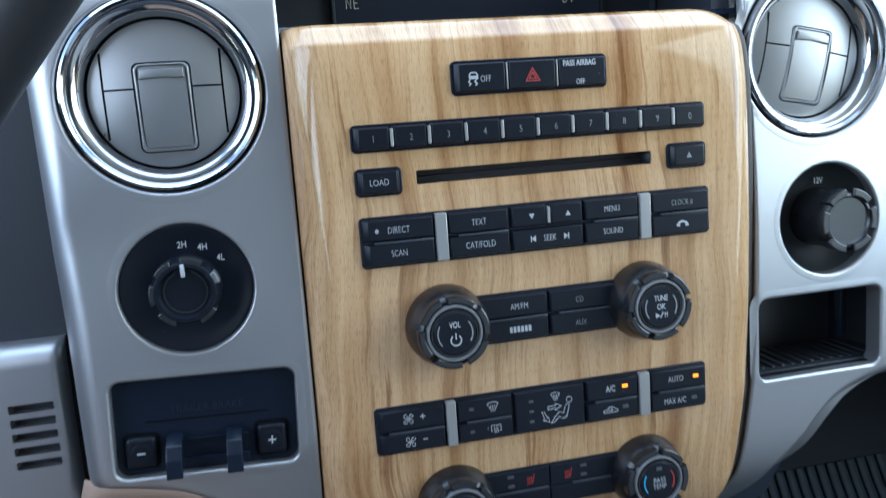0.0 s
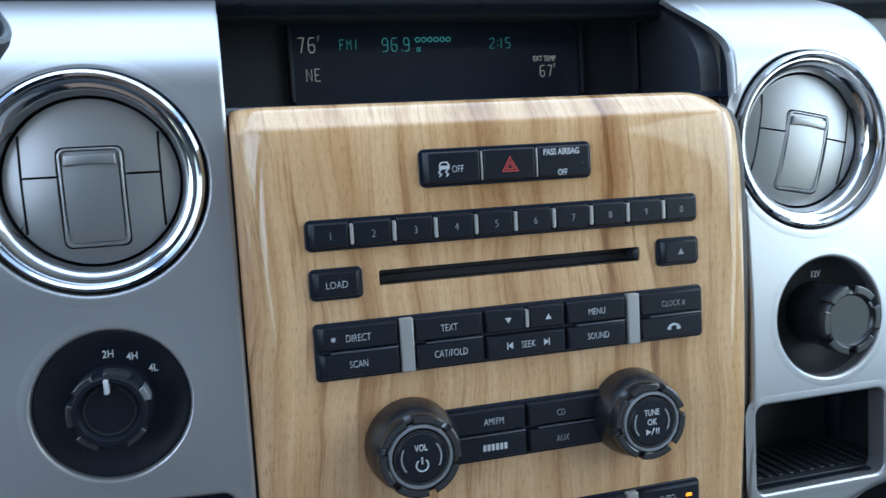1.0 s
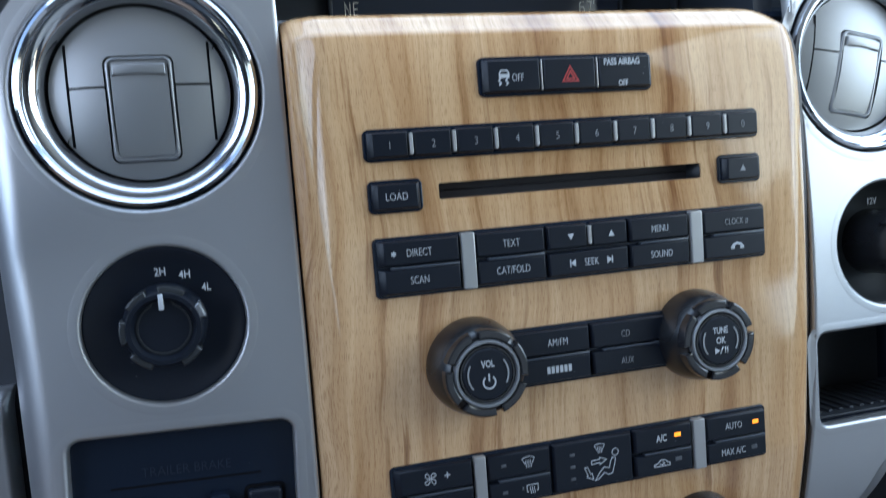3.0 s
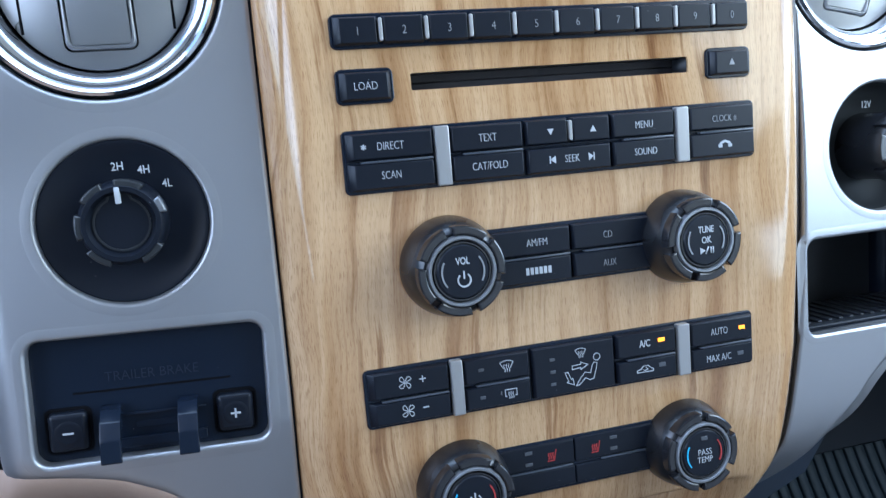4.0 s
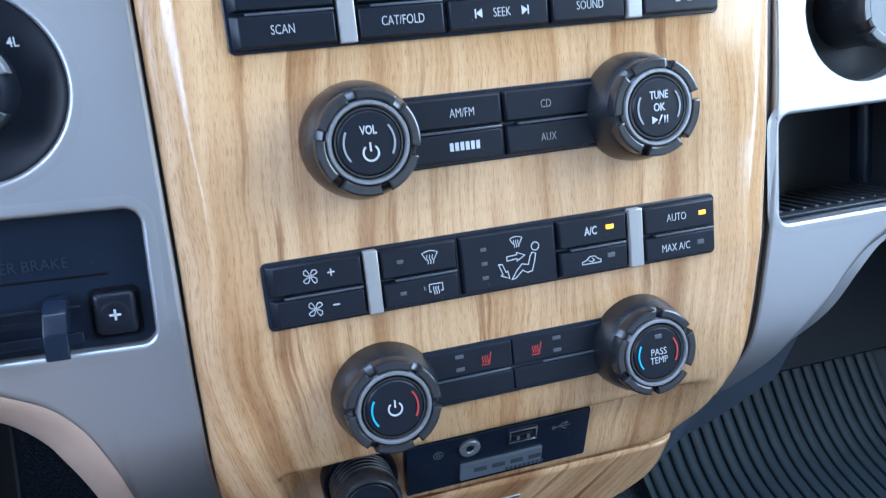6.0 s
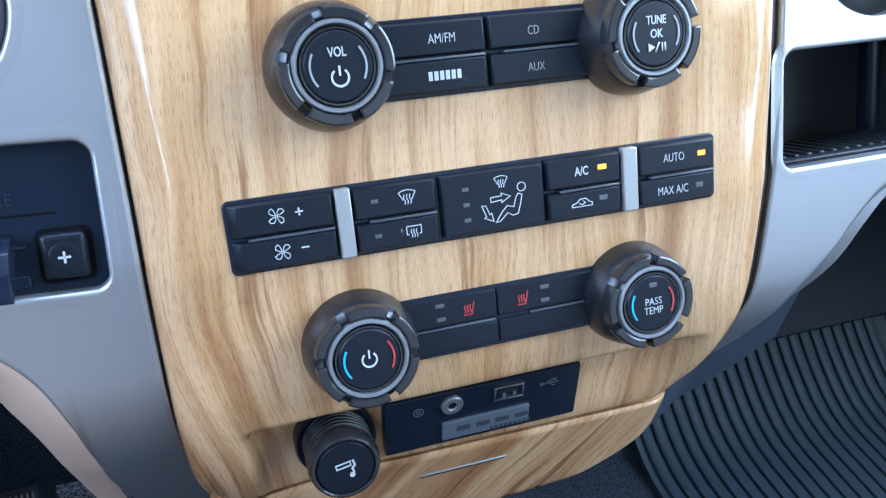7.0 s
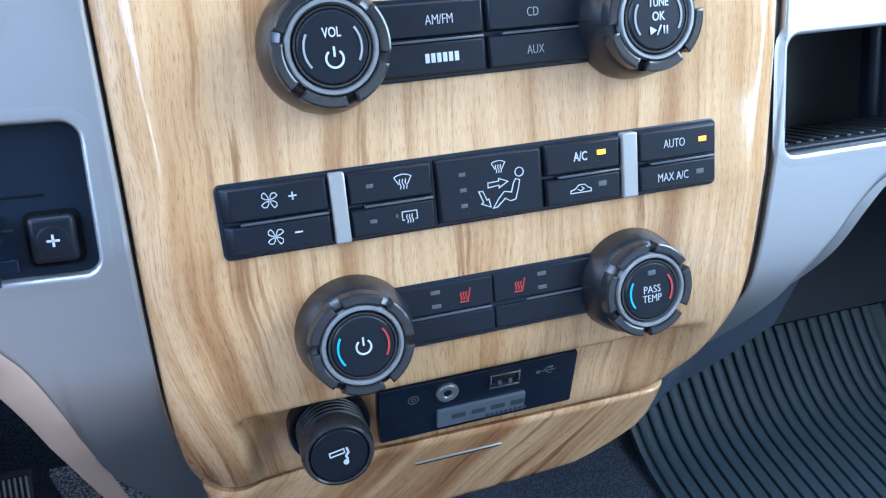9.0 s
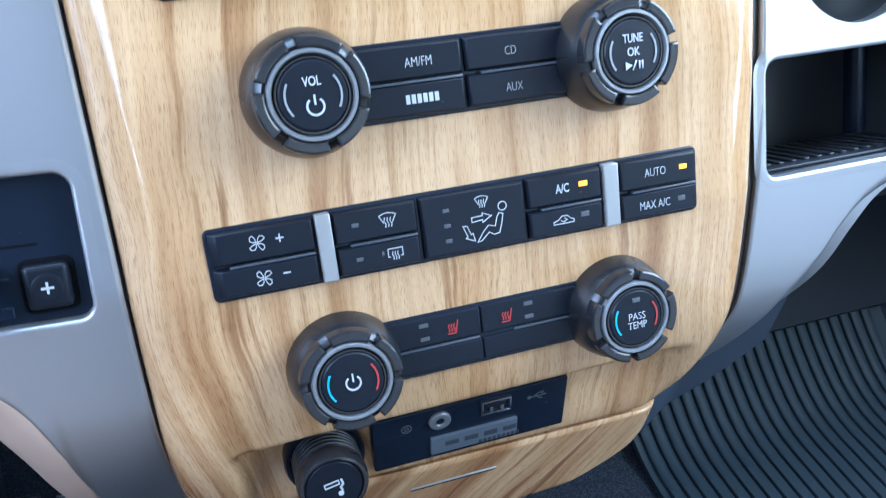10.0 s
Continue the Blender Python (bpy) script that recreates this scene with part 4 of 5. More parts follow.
def silver_y(x, z, side):
    if side < 0:
        d, low = x - left_edge(z), z - silver_left_low(x)
        inner = wood_left(min(z, 0.04)) - 0.0011 - x
    else:
        d, low = right_edge(z) - x, z - silver_right_low(x)
        inner = x - wood_right(max(-0.284, min(z, 0.03))) - 0.0045
    y = pod_face(z)
    if z > 0.066:
        y += 0.045 * ((z - 0.066) / 0.048) ** 2
    if z < -0.17:
        y += 0.1 * (-0.17 - z)
    if z < -0.215:
        d2 = -0.215 - max(z, -0.262)
        y += (0.034 if side < 0 else 0.010) * (d2 / 0.06) ** 2 + (0.87 if side < 0 else 0.0) * max(0.0, -0.262 - z)
    if side > 0 and z < -0.262:
        y += 0.16 * (-0.262 - z)
    y += quarter(d, 0.014, 0.016) + (quarter(low, 0.005, 0.002) if side < 0 else quarter(low, 0.010 + 0.016 * ease((-0.20 - z) / 0.06), 0.012 + 0.010 * ease((-0.20 - z) / 0.06)))
    y += quarter(max(inner, 0.0), 0.0013, 0.0013)
    if side > 0 and z < -0.228:
        c = -0.228 - z
        y += 11.0 * min(c, 0.042) ** 2 + 0.92 * max(0.0, c - 0.042)
    return y


VENT_L, VENT_R = (-0.1942, 0.0247), (0.1849, 0.0253)


def rim(outline, depth_at):
    """A rolled lip round an opening, outline turning leftward."""
    bm = bmesh.new()
    n = len(outline)
    rings = []
    for off, d in ((0.0064, 0.00012), (0.0050, -0.00003), (0.0045, -0.00006), (0.0020, -0.00012), (0.0016, -0.00010), (0.0010, 0.0001), (0.0005, 0.0005), (0.0001, 0.0011), (0.0, 0.0018), (0.0, 0.0030), (0.0, 0.0130)):
        ring = []
        for i, p in enumerate(outline):
            a, b = Vector(outline[i - 1]), Vector(outline[(i + 1) % n])
            t = (b - a).normalized()
            x, z = p[0] + t.y * off, p[1] - t.x * off
            ring.append(bm.verts.new((x, depth_at(x, z) + d, z)))
        rings.append(ring)
    for p, q in zip(rings, rings[1:]):
        for i in range(n):
            bm.faces.new((p[i], p[(i + 1) % n], q[(i + 1) % n], q[i]))
    return bm


def dense_rect(x0, x1, z0, z1, r, step=0.003):
    pts, out = round_rect(x0, x1, z0, z1, r, 8), []
    for i, p in enumerate(pts):
        q = pts[(i + 1) % len(pts)]
        k = max(1, int(math.hypot(q[0] - p[0], q[1] - p[1]) / step))
        if math.hypot(q[0] - p[0], q[1] - p[1]) > 1e-6:
            out += [(p[0] + (q[0] - p[0]) * j / k, p[1] + (q[1] - p[1]) * j / k) for j in range(k)]
    return out


DIAL, SOCKET = (-0.1936, -0.0758), (0.1912, -0.0762)
BRAKE, POCKET = (-0.2390, -0.1448, -0.1755, -0.1226), (0.1405, 0.2285, -0.1742, -0.1220)


BRAKE_TURN = 2.4


def grown(r, d):
    return r[0] - d, r[1] + d, r[2] - d, r[3] + d


def pod_height(low, v):
    """Rows run level above the lower edge's bend and follow it below."""
    mid = max(low + 0.006, -0.1865)
    return low + (mid - low) * v / 0.3 if v < 0.3 else mid + (0.1130 - mid) * (v - 0.3) / 0.7


def build_pods():
    gl = [disc_gap(*VENT_L, 0.0530), disc_gap(*DIAL, 0.0362), rect_gap(*grown(BRAKE, 0.0026), 0.0086, BRAKE_TURN)]
    yl = lambda x, z: silver_y(x, z, -1)

    def place_l(u, v):
        x = -0.2560 + 0.1230 * u
        z = pod_height(silver_left_low(x), v)
        e, i = left_edge(z), wood_left(min(z, 0.04)) - 0.0012
        return e + (i - e) * u, z
    t = thing("silver_pod", -0.19, 0.02, -0.05, "satin silver dashboard pod beside the driver", "dashboard trim", "silver pods")
    part("panel", sheet(place_l, 110, 330, yl, gl, 0.006, snap=False), SILVER, t, angle=50)
    part("vent_rim", rim(arc(*VENT_L, 0.0505, 0, 360, 96)[:-1], yl), SILVER, t, angle=60)
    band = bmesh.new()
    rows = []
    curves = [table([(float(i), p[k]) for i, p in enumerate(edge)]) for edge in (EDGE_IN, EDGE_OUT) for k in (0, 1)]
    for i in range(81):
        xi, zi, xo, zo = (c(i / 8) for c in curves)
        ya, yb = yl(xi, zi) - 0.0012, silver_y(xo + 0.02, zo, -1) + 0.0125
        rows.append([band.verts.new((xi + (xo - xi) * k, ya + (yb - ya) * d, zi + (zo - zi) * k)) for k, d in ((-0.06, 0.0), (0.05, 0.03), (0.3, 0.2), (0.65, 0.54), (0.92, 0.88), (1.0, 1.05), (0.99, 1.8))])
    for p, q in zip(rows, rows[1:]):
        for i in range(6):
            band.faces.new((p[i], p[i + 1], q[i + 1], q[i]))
    # the silver's lower roll; beige stands in for what it reflects
    part("lower_edge", band, BEIGE, t, "rolled lower edge with a warm reflection put into its beige", 60)
    part("dial_rim", rim(arc(*DIAL, 0.0337, 0, 360, 72)[:-1], yl), SILVER, t, angle=60)
    part("brake_rim", rim(turned(dense_rect(*BRAKE, 0.006), (BRAKE[0] + BRAKE[1]) / 2, (BRAKE[2] + BRAKE[3]) / 2, BRAKE_TURN), yl), SILVER, t, angle=60)
    gr = [disc_gap(*VENT_R, 0.0530), disc_gap(*SOCKET, 0.0370), rect_gap(*grown(POCKET, 0.0026), 0.0086)]
    yr = lambda x, z: silver_y(x, z, 1)

    def place_r(u, v):
        x = 0.095 + (0.266 - 0.095) * u
        z = pod_height(silver_right_low(x), v)
        e, i = right_edge(z), wood_right(max(-0.284, min(z, 0.03))) + 0.0046 - 0.016 * ease((z - 0.080) / 0.03)
        return i + (e - i) * u, z
    t = thing("silver_pod", 0.2, 0.03, -0.05, "satin silver dashboard pod beside the passenger", "dashboard trim", "silver pods")
    part("panel", sheet(place_r, 136, 330, yr, gr, 0.006, snap=False), SILVER, t, angle=50)
    part("vent_rim", rim(arc(*VENT_R, 0.0505, 0, 360, 96)[:-1], yr), SILVER, t, angle=60)
    part("socket_rim", rim(arc(*SOCKET, 0.0345, 0, 360, 72)[:-1], yr), SILVER, t, angle=60)
    part("pocket_rim", rim(dense_rect(*POCKET, 0.006), yr), SILVER, t, angle=60)


def build_vent(cx, cz, y, label, turn=0.0):
    """A round vent: chrome ring, and a domed barrel of two louvres with a push flap, turned in its ring."""
    t = thing("air_vent", cx, y, cz, label, "air vent", "round air vents")
    part("chrome_ring", lathe([(0.0494, 0.010), (0.0496, 0.003), (0.0489, 0.0005), (0.0476, -0.0004), (0.0464, 0.0006), (0.0459, 0.0022), (0.0455, 0.0030), (0.0446, 0.0031), (0.0427, 0.0040), (0.0410, 0.0054), (0.0398, 0.0074), (0.0389, 0.0102), (0.0383, 0.0140), (0.0380, 0.018)], cx, y, cz, 96), CHROME, t, "polished chrome ring", angle=30)
    part("barrel", lathe([(0.0382, 0.0175), (0.0381, 0.030), (0, 0.032)], cx, y, cz, 48), DARK, t)
    put = Matrix.Translation((cx, y + 0.0128, cz)) @ pose(0, 0, 0, 0, turn, 0)
    r, sx, g, sp = 0.0375, 0.0300, 0.0005, 0.0030
    fx, ft, fb = 0.0140, 0.0155, -0.0294  # flap surround
    inside = lambda x, z: r - math.hypot(x, z)
    flap_hole = rect_gap(-fx - g, fx + g, fb - g, ft + g, 0.0034)

    def dome(x, z):
        return -0.0060 * max(0.0, 1 - (x * x + z * z) / (r * r))

    def piece(name, x0, x1, z0, z1, gaps, back=0.0, label=""):
        nu, nv = max(4, int((x1 - x0) / 0.0014)), max(4, int((z1 - z0) / 0.0014))
        bm = sheet(lambda u, v: (x0 + (x1 - x0) * u, z0 + (z1 - z0) * v), nu, nv, lambda x, z: dome(x, z) + back, gaps, 0.004, 0.0014)
        bm.transform(put)
        part(name, bm, VENT_GREY, t, label, 50)
    piece("upper_louvre", -r, r, sp + g, r, [inside, flap_hole])
    piece("lower_louvre", -r, r, -r, sp - g, [inside, flap_hole])
    side = math.sqrt(r * r - sx * sx) - 0.0006
    for s in (-1, 1):
        piece("side_strip", min(s * sx, s * r), max(s * sx, s * r), -side, side, [inside], -0.0004)
        bm, last = bmesh.new(), None
        for i in range(25):
            z = side * (i / 12 - 1)
            now = [bm.verts.new((s * (sx + d), dome(sx, z) - 0.0003, z)) for d in (-0.0011, 0.0001)]
            if last:
                bm.faces.new((last[0], last[1], now[1], now[0]))
            last = now
        bm.transform(put)
        part("side_groove", bm, GROOVE, t)
    outer, inner = round_rect(-fx, fx, fb, ft, 0.0036, 8), round_rect(-0.0117, 0.0117, fb + 0.0022, ft - 0.0016, 0.0022, 8)
    bm, rings = bmesh.new(), []
    for k, d in ((1.0, 0.0040), (1.0, 0.0006), (0.86, -0.0005), (0.62, -0.0010), (0.36, -0.0009), (0.12, 0.0004), (0.0, 0.0014)):
        ring = []
        for (xo, zo), (xi, zi) in zip(outer, inner):
            x, z = xi + (xo - xi) * k, zi + (zo - zi) * k
            ring.append(bm.verts.new((x, dome(x, z) + d, z)))
        rings.append(ring)
    for p, q in zip(rings, rings[1:]):
        for i in range(len(p)):
            bm.faces.new((p[i], p[(i + 1) % len(p)], q[(i + 1) % len(p)], q[i]))
    bm.transform(put)
    part("flap_rim", bm, VENT_GREY, t, angle=60)
    piece("flap", -0.0117, 0.0117, fb + 0.0022, ft - 0.0016, [], 0.0004)
    ledge = prism([(-0.0112, ft - 0.0080), (-0.0110, ft - 0.0030), (0.0110, ft - 0.0030), (0.0112, ft - 0.0080), (0, ft - 0.0074)], dome(0, ft) - 0.0016, dome(0, ft) + 0.002, 0.0007)
    ledge.transform(put)
    part("finger_ledge", ledge, VENT_GREY, t)


def build_drive_dial():
    cx, cz, y = -0.190, -0.072, 0.0135
    t = thing("drive_dial", cx, y, cz, "black round four-wheel-drive selector dial with white labels", "control dial", shift=(-0.0036, 0.0005, -0.0038))
    part("plate", lathe([(0.0347, 0.009), (0.0344, 0.0022), (0.0332, 0.0012), (0.0318, 0.0014), (0.029, 0.0028), (0.021, 0.0042), (0.0165, 0.0046), (0.0, 0.0046)], cx, y, cz, 72), BLACK, t)
    yk = y - 0.0125
    part("knob", lathe([(0.0178, 0.006), (0.0174, -0.004), (0.0162, -0.0105), (0.0150, -0.0125), (0.0132, -0.0125), (0.0124, -0.0105), (0.0118, -0.0095), (0.0, -0.0090)], cx, y, cz, 64), BLACK, t)
    for a, half in ((22, 11), (75, 19), (128, 17), (180, 17), (232, 17), (308, 17)):
        part("grip_tab", prism(sector(cx, cz, 0.0142, 0.0178, a - half, a + half, 8), yk + 0.0005, yk + 0.009, 0.0007), RING if a == 22 else LINER, t, "paler grey grip" if a == 22 else "")
    flange = arc(cx, cz, 0.0106, 64, -244, 40)
    part("flange", strokes([[(cx + 0.0036, cz + 0.0150), (cx + 0.0036, cz + 0.0118)] + flange + [(cx - 0.0036, cz + 0.0118), (cx - 0.0036, cz + 0.0150)]], 0.0008, yk + 0.0026, 0.002), LINER, t)
    part("pointer", joined(box(cx - 0.0011, cx + 0.0009, yk - 0.001, yk + 0.004, cz + 0.0082, cz + 0.0148, 0.0004)), MARK, t, "white pointer bar")
    for s, x, z in (("2H", -0.1903, -0.0491), ("4H", -0.1802, -0.0512), ("4L", -0.1717, -0.0576)):
        part("lettering", text(s, x, z, 0.0033, y + 0.0032, wide=0.85, bold=0.00003), MARK, t)


def build_trailer_brake():
    t = thing("trailer_brake", -0.19025, 0.02, -0.14125, "black trailer brake controller with two pinch levers", "brake controller", shift=(-0.0017, -0.0005, -0.0077))
    t.matrix_world = t.matrix_world @ pose(0, 0, 0, 0, BRAKE_TURN, 0)
    y = 0.0195
    part("plate", prism(round_rect(-0.2390, -0.1415, -0.1690, -0.1135, 0.007), y, y + 0.004), GLOSS_BLACK, t)
    # thin black strip stands for the soft shadow line of the plate's crease
    part("crease_shade", box(-0.222, -0.158, y - 0.0002, y + 0.001, -0.1400, -0.1391, 0.0001), GROOVE, t)
    part("lettering", text("TRAILER BRAKE", -0.190, -0.1335, 0.0042, y - 0.0004, wide=0.9, bold=-0.00005), EMBOSS, t, "dark moulded lettering")
    for x, plus in ((-0.2245, False), (-0.1568, True)):
        k = part("key", joined(box(x - 0.0077, x + 0.0077, y - 0.0045, y + 0.002, -0.1630, -0.1464, 0.0022, 4)), BLACK, t, "black rounded square key")
        lines = [[(x - 0.0021, -0.1550), (x + 0.0021, -0.1550)]] + ([[(x, -0.1571), (x, -0.1529)]] if plus else [])
        part("key_recess", prism(round_rect(x - 0.0092, x + 0.0092, -0.1647, -0.1449, 0.003), y - 0.0006, y + 0.001), GROOVE, t)
        part("symbol", strokes(lines, 0.0008, y - 0.0049), MARK, k)
        part("finger_dish", lathe([(0.0056, 0.0001), (0.0049, -0.00022), (0.0036, -0.0001), (0.0, 0.0001)], x, y - 0.0045, -0.1550, 32), BLACK, k)
    part("track", joined(box(-0.2100, -0.1690, y - 0.003, y, -0.1650, -0.1605, 0.0006), box(-0.2100, -0.1690, y - 0.0015, y, -0.1515, -0.1500, 0.0005)), GLOSS_BLACK, t)
    part("slot_line", box(-0.1985, -0.1805, y - 0.0006, y, -0.1575, -0.1545, 0.0002), GLOSS_BLACK, t)
    for x in (-0.2072, -0.1765):
        # a lever: a blade that swells forward and down
        pts = [(0.0, -0.1455), (-0.006, -0.1462), (-0.0125, -0.1500), (-0.0165, -0.1565), (-0.0175, -0.1660), (-0.0150, -0.1670), (-0.0120, -0.1600), (-0.0060, -0.1545), (0.0, -0.1535)]
        bm = bmesh.new()
        f = bm.faces.new([bm.verts.new((x - 0.0041, y + d, z)) for d, z in pts])
        ex = bmesh.ops.extrude_face_region(bm, geom=[f])
        bmesh.ops.translate(bm, verts=[v for v in ex["geom"] if isinstance(v, bmesh.types.BMVert)], vec=(0.0082, 0, 0))
        bmesh.ops.bevel(bm, geom=bm.edges[:], offset=0.0006, segments=2, profile=0.5, affect="EDGES")
        part("lever", bm, GLOSS_BLACK, t)


def build_power_socket():
    cx, cz, y = 0.2008, -0.0785, 0.0265
    t = thing("power_socket", cx, y, cz, "round black power socket with capped plug", "power socket", shift=(-0.0096, -0.0070, 0.0023))
    part("cup", lathe([(0.0352, 0.006), (0.0351, -0.0005), (0.0340, 0.0010), (0.0330, 0.0045), (0.0290, 0.0085), (0.0225, 0.0130), (0.0, 0.0140)], cx, y, cz, 64), CUP, t)
    part("cap", lathe([(0.0186, 0.0135), (0.0184, 0.006), (0.0182, -0.004), (0.0177, -0.0130), (0.0172, -0.0165), (0.0162, -0.0178), (0.0148, -0.0180), (0.0138, -0.0168), (0.0, -0.0164)], cx + 0.0042, y, cz - 0.0002, 56), KNOB_BLACK, t)
    for i in range(6):
        part("grip_tab", prism(sector(cx + 0.0042, cz - 0.0002, 0.0150, 0.0196, 60 * i - 22, 60 * i + 22, 9), y - 0.0195, y - 0.010, 0.0008), KNOB_BLACK, t)
    part("lettering", text("12V", 0.2045, -0.0556, 0.0038, y + 0.0096, wide=0.80, bold=0.00004), MARK, t)


def build_pocket():
    x0, x1, z0, z1, y0, y1 = 0.1393, 0.2470, -0.1756, -0.1206, 0.0225, 0.072
    t = thing("storage_pocket", 0.196, 0.06, -0.15, "open black storage pocket with ribbed floor", "storage pocket")
    for a in ((x0 - 0.002, x0 + 0.0006, y0, y1, z0, z1), (x1 - 0.0006, x1 + 0.002, y0, y1, z0, z1), (x0, x1, y0, y1, z1 - 0.0006, z1 + 0.002), (x0, x1, y0, y1, z0 - 0.002, z0 + 0.001), (x0, x1, y1, y1 + 0.002, z0, z1)):
        part("liner_wall", box(*a), LINER, t)
    part("mat", box(x0 + 0.001, x1 - 0.001, y0 + 0.001, y1 - 0.001, z0 + 0.001, z0 + 0.003, 0.0006), DARK, t)
    for i in range(13):
        x = x0 + 0.006 + i * 0.0073
        part("floor_rib", box(x, x + 0.0028, y0 + 0.006, y1 - 0.004, z0 + 0.003, z0 + 0.0042, 0.0005), DARK, t)
    r = 0.010
    corner = [(x1 + 0.0005, y1 + 0.0005)] + [(x1 - r + r * math.cos(radians(a)), y1 - r + r * math.sin(radians(a))) for a in range(0, 91, 9)]
    bm = bmesh.new()
    f = bm.faces.new([bm.verts.new((x, y, z0 + 0.002)) for x, y in corner])
    ex = bmesh.ops.extrude_face_region(bm, geom=[f])
    bmesh.ops.translate(bm, verts=[v for v in ex["geom"] if isinstance(v, bmesh.types.BMVert)], vec=(0, 0, z1 - z0 - 0.003))
    part("rounded_corner", bm, GLOSS_BLACK, t, angle=40)
    part("rim", joined(box(x0, 0.2300, y0 - 0.004, y0 + 0.001, z0 - 0.001, z0 + 0.0022, 0.0008)), BLACK, t)


GLYPHS = {"7": "0,1 .6,1 .25,0", "6": ".6,1 .15,1 0,.8 0,.2 .15,0 .45,0 .6,.2 .6,.4 .45,.55 0,.5", "9": "0,0 .45,0 .6,.2 .6,.8 .45,1 .15,1 0,.8 0,.6 .15,.45 .6,.5", "1": ".3,0 .3,1",
          "2": "0,.85 .15,1 .45,1 .6,.85 .6,.6 0,.15 0,0 .6,0", "5": ".6,1 0,1 0,.55 .45,.55 .6,.4 .6,.15 .45,0 0,0", "N": "0,0 0,1 .6,0 .6,1", "E": ".6,1 0,1 0,.5 .45,.5;0,.5 0,0 .6,0",
          "F": ".6,1 0,1 0,.5 .45,.5;0,.5 0,0", "M": "0,0 0,1 .3,.5 .6,1 .6,0", ".": ".1,0 .1,.1", ":": ".15,.2 .15,.35;.15,.65 .15,.8"}


def segments(s, x, z, h, y):
    """Thin display characters, h high, from x on, about the height z."""
    lines, at = [], x
    for c in s:
        for stroke in GLYPHS[c].split(";"):
            lines.append([(at + 0.70 * h * float(p.split(",")[0]), z + h * (float(p.split(",")[1]) - 0.5)) for p in stroke.split()])
        at += h * (0.26 if c in ".:" else 0.72)
    return strokes(lines, h * 0.05, y)


def build_display():
    t = thing("info_display", 0.0, 0.14, 0.085, "dark information display with teal and white segments under the dash hood", "display", shift=(-0.0138, -0.013, 0))
    y = 0.145
    part("back_panel", box(-0.15, 0.22, y + 0.003, y + 0.008, 0.045, 0.135), DARK, t)
    screen = part("screen", box(-0.0775, 0.1105, y, y + 0.004, 0.058, 0.125, 0.0008), SCREEN, t, "smoked display glass")
    for x in (-0.0785, 0.1120, 0.1520):
        part("rib", box(x - 0.0012, x + 0.0012, y - 0.003, y + 0.003, 0.066, 0.1115, 0.0006), DARK, t)
    part("floor_shelf", joined(prism_x([(0.0425, 0.0525), (0.0465, 0.0560), (0.148, 0.0630), (0.148, 0.055)], -0.120, 0.17)), GLOSS_BLACK, t, "gloss black shelf")
    yt = y - 0.0005
    for s, x, z, h, m in (("76", -0.0735, 0.1003, 0.0088, PALE), ("F", -0.0612, 0.1042, 0.0030, PALE), ("FM1", -0.0480, 0.1002, 0.0060, TEAL), ("96.9", -0.0215, 0.0998, 0.0080, TEAL),
                          ("2:15", 0.0490, 0.0997, 0.0064, TEAL), ("67", 0.0828, 0.0812, 0.0072, PALE), ("F", 0.0928, 0.0846, 0.0026, PALE), ("NE", -0.0695, 0.0824, 0.0072, PALE)):
        part("segment_text", segments(s, x, z, h, yt), m, screen)
    part("segment_text", text("EXT TEMP", 0.0860, 0.0893, 0.0034, yt, wide=0.72), PALE, screen)
    part("segment_text", text("ST", 0.0015, 0.0965, 0.0026, yt, wide=0.7), TEAL, screen)
    for i in range(6):
        part("ring", strokes([arc(0.0012 + 0.0040 * i, 0.1026, 0.0014, 0, 360, 14)], 0.0005, yt), TEAL, screen)
    return t


def prism_x(pts, x0, x1):
    """An outline in y and z, drawn out along x."""
    bm = bmesh.new()
    f = bm.faces.new([bm.verts.new((x0, y, z)) for y, z in pts])
    ex = bmesh.ops.extrude_face_region(bm, geom=[f])
    bmesh.ops.translate(bm, verts=[v for v in ex["geom"] if isinstance(v, bmesh.types.BMVert)], vec=(x1 - x0, 0, 0))
    return bm


def build_display_cheeks(t):
    """The dark side walls of the display's cave."""
    for s, a, b in ((-1, -0.1195, -0.1195), (1, 0.1385, 0.156)):
        bm = bmesh.new()
        levels = []
        for z, y in ((0.045, 0.047), (0.066, 0.047), (0.078, 0.050), (0.088, 0.057), (0.098, 0.069), (0.108, 0.086)):
            levels.append([bm.verts.new(p) for p in ((a, y, z), (b, 0.150, z), (b + s * 0.03, 0.150, z), (a + s * 0.012, y, z))])
        for p, q in zip(levels, levels[1:]):
            for k in range(4):
                bm.faces.new((p[k], p[(k + 1) % 4], q[(k + 1) % 4], q[k]))
        bm.faces.new(levels[0])
        bm.faces.new(levels[-1])
        part("cheek", bm, DARK, t, "dark plastic side cheek")


# ---- dashboard round the stack, in world axes ----
W = Matrix()


def smooth_strip(profile, x0, x1, nx=2):
    """A skin drawn along x over a profile of (y, z), with a short inner return."""
    bm = bmesh.new()
    cols = []
    for i in range(nx + 1):
        x = x0 + (x1 - x0) * i / nx
        cols.append([bm.verts.new((x, y, z)) for y, z in profile])
    for p, q in zip(cols, cols[1:]):
        for i in range(len(profile) - 1):
            bm.faces.new((p[i], p[i + 1], q[i + 1], q[i]))
    ex = bmesh.ops.extrude_face_region(bm, geom=bm.faces[:])
    bmesh.ops.translate(bm, verts=[v for v in ex["geom"] if isinstance(v, bmesh.types.BMVert)], vec=(0, 0.004, -0.006))
    return bm


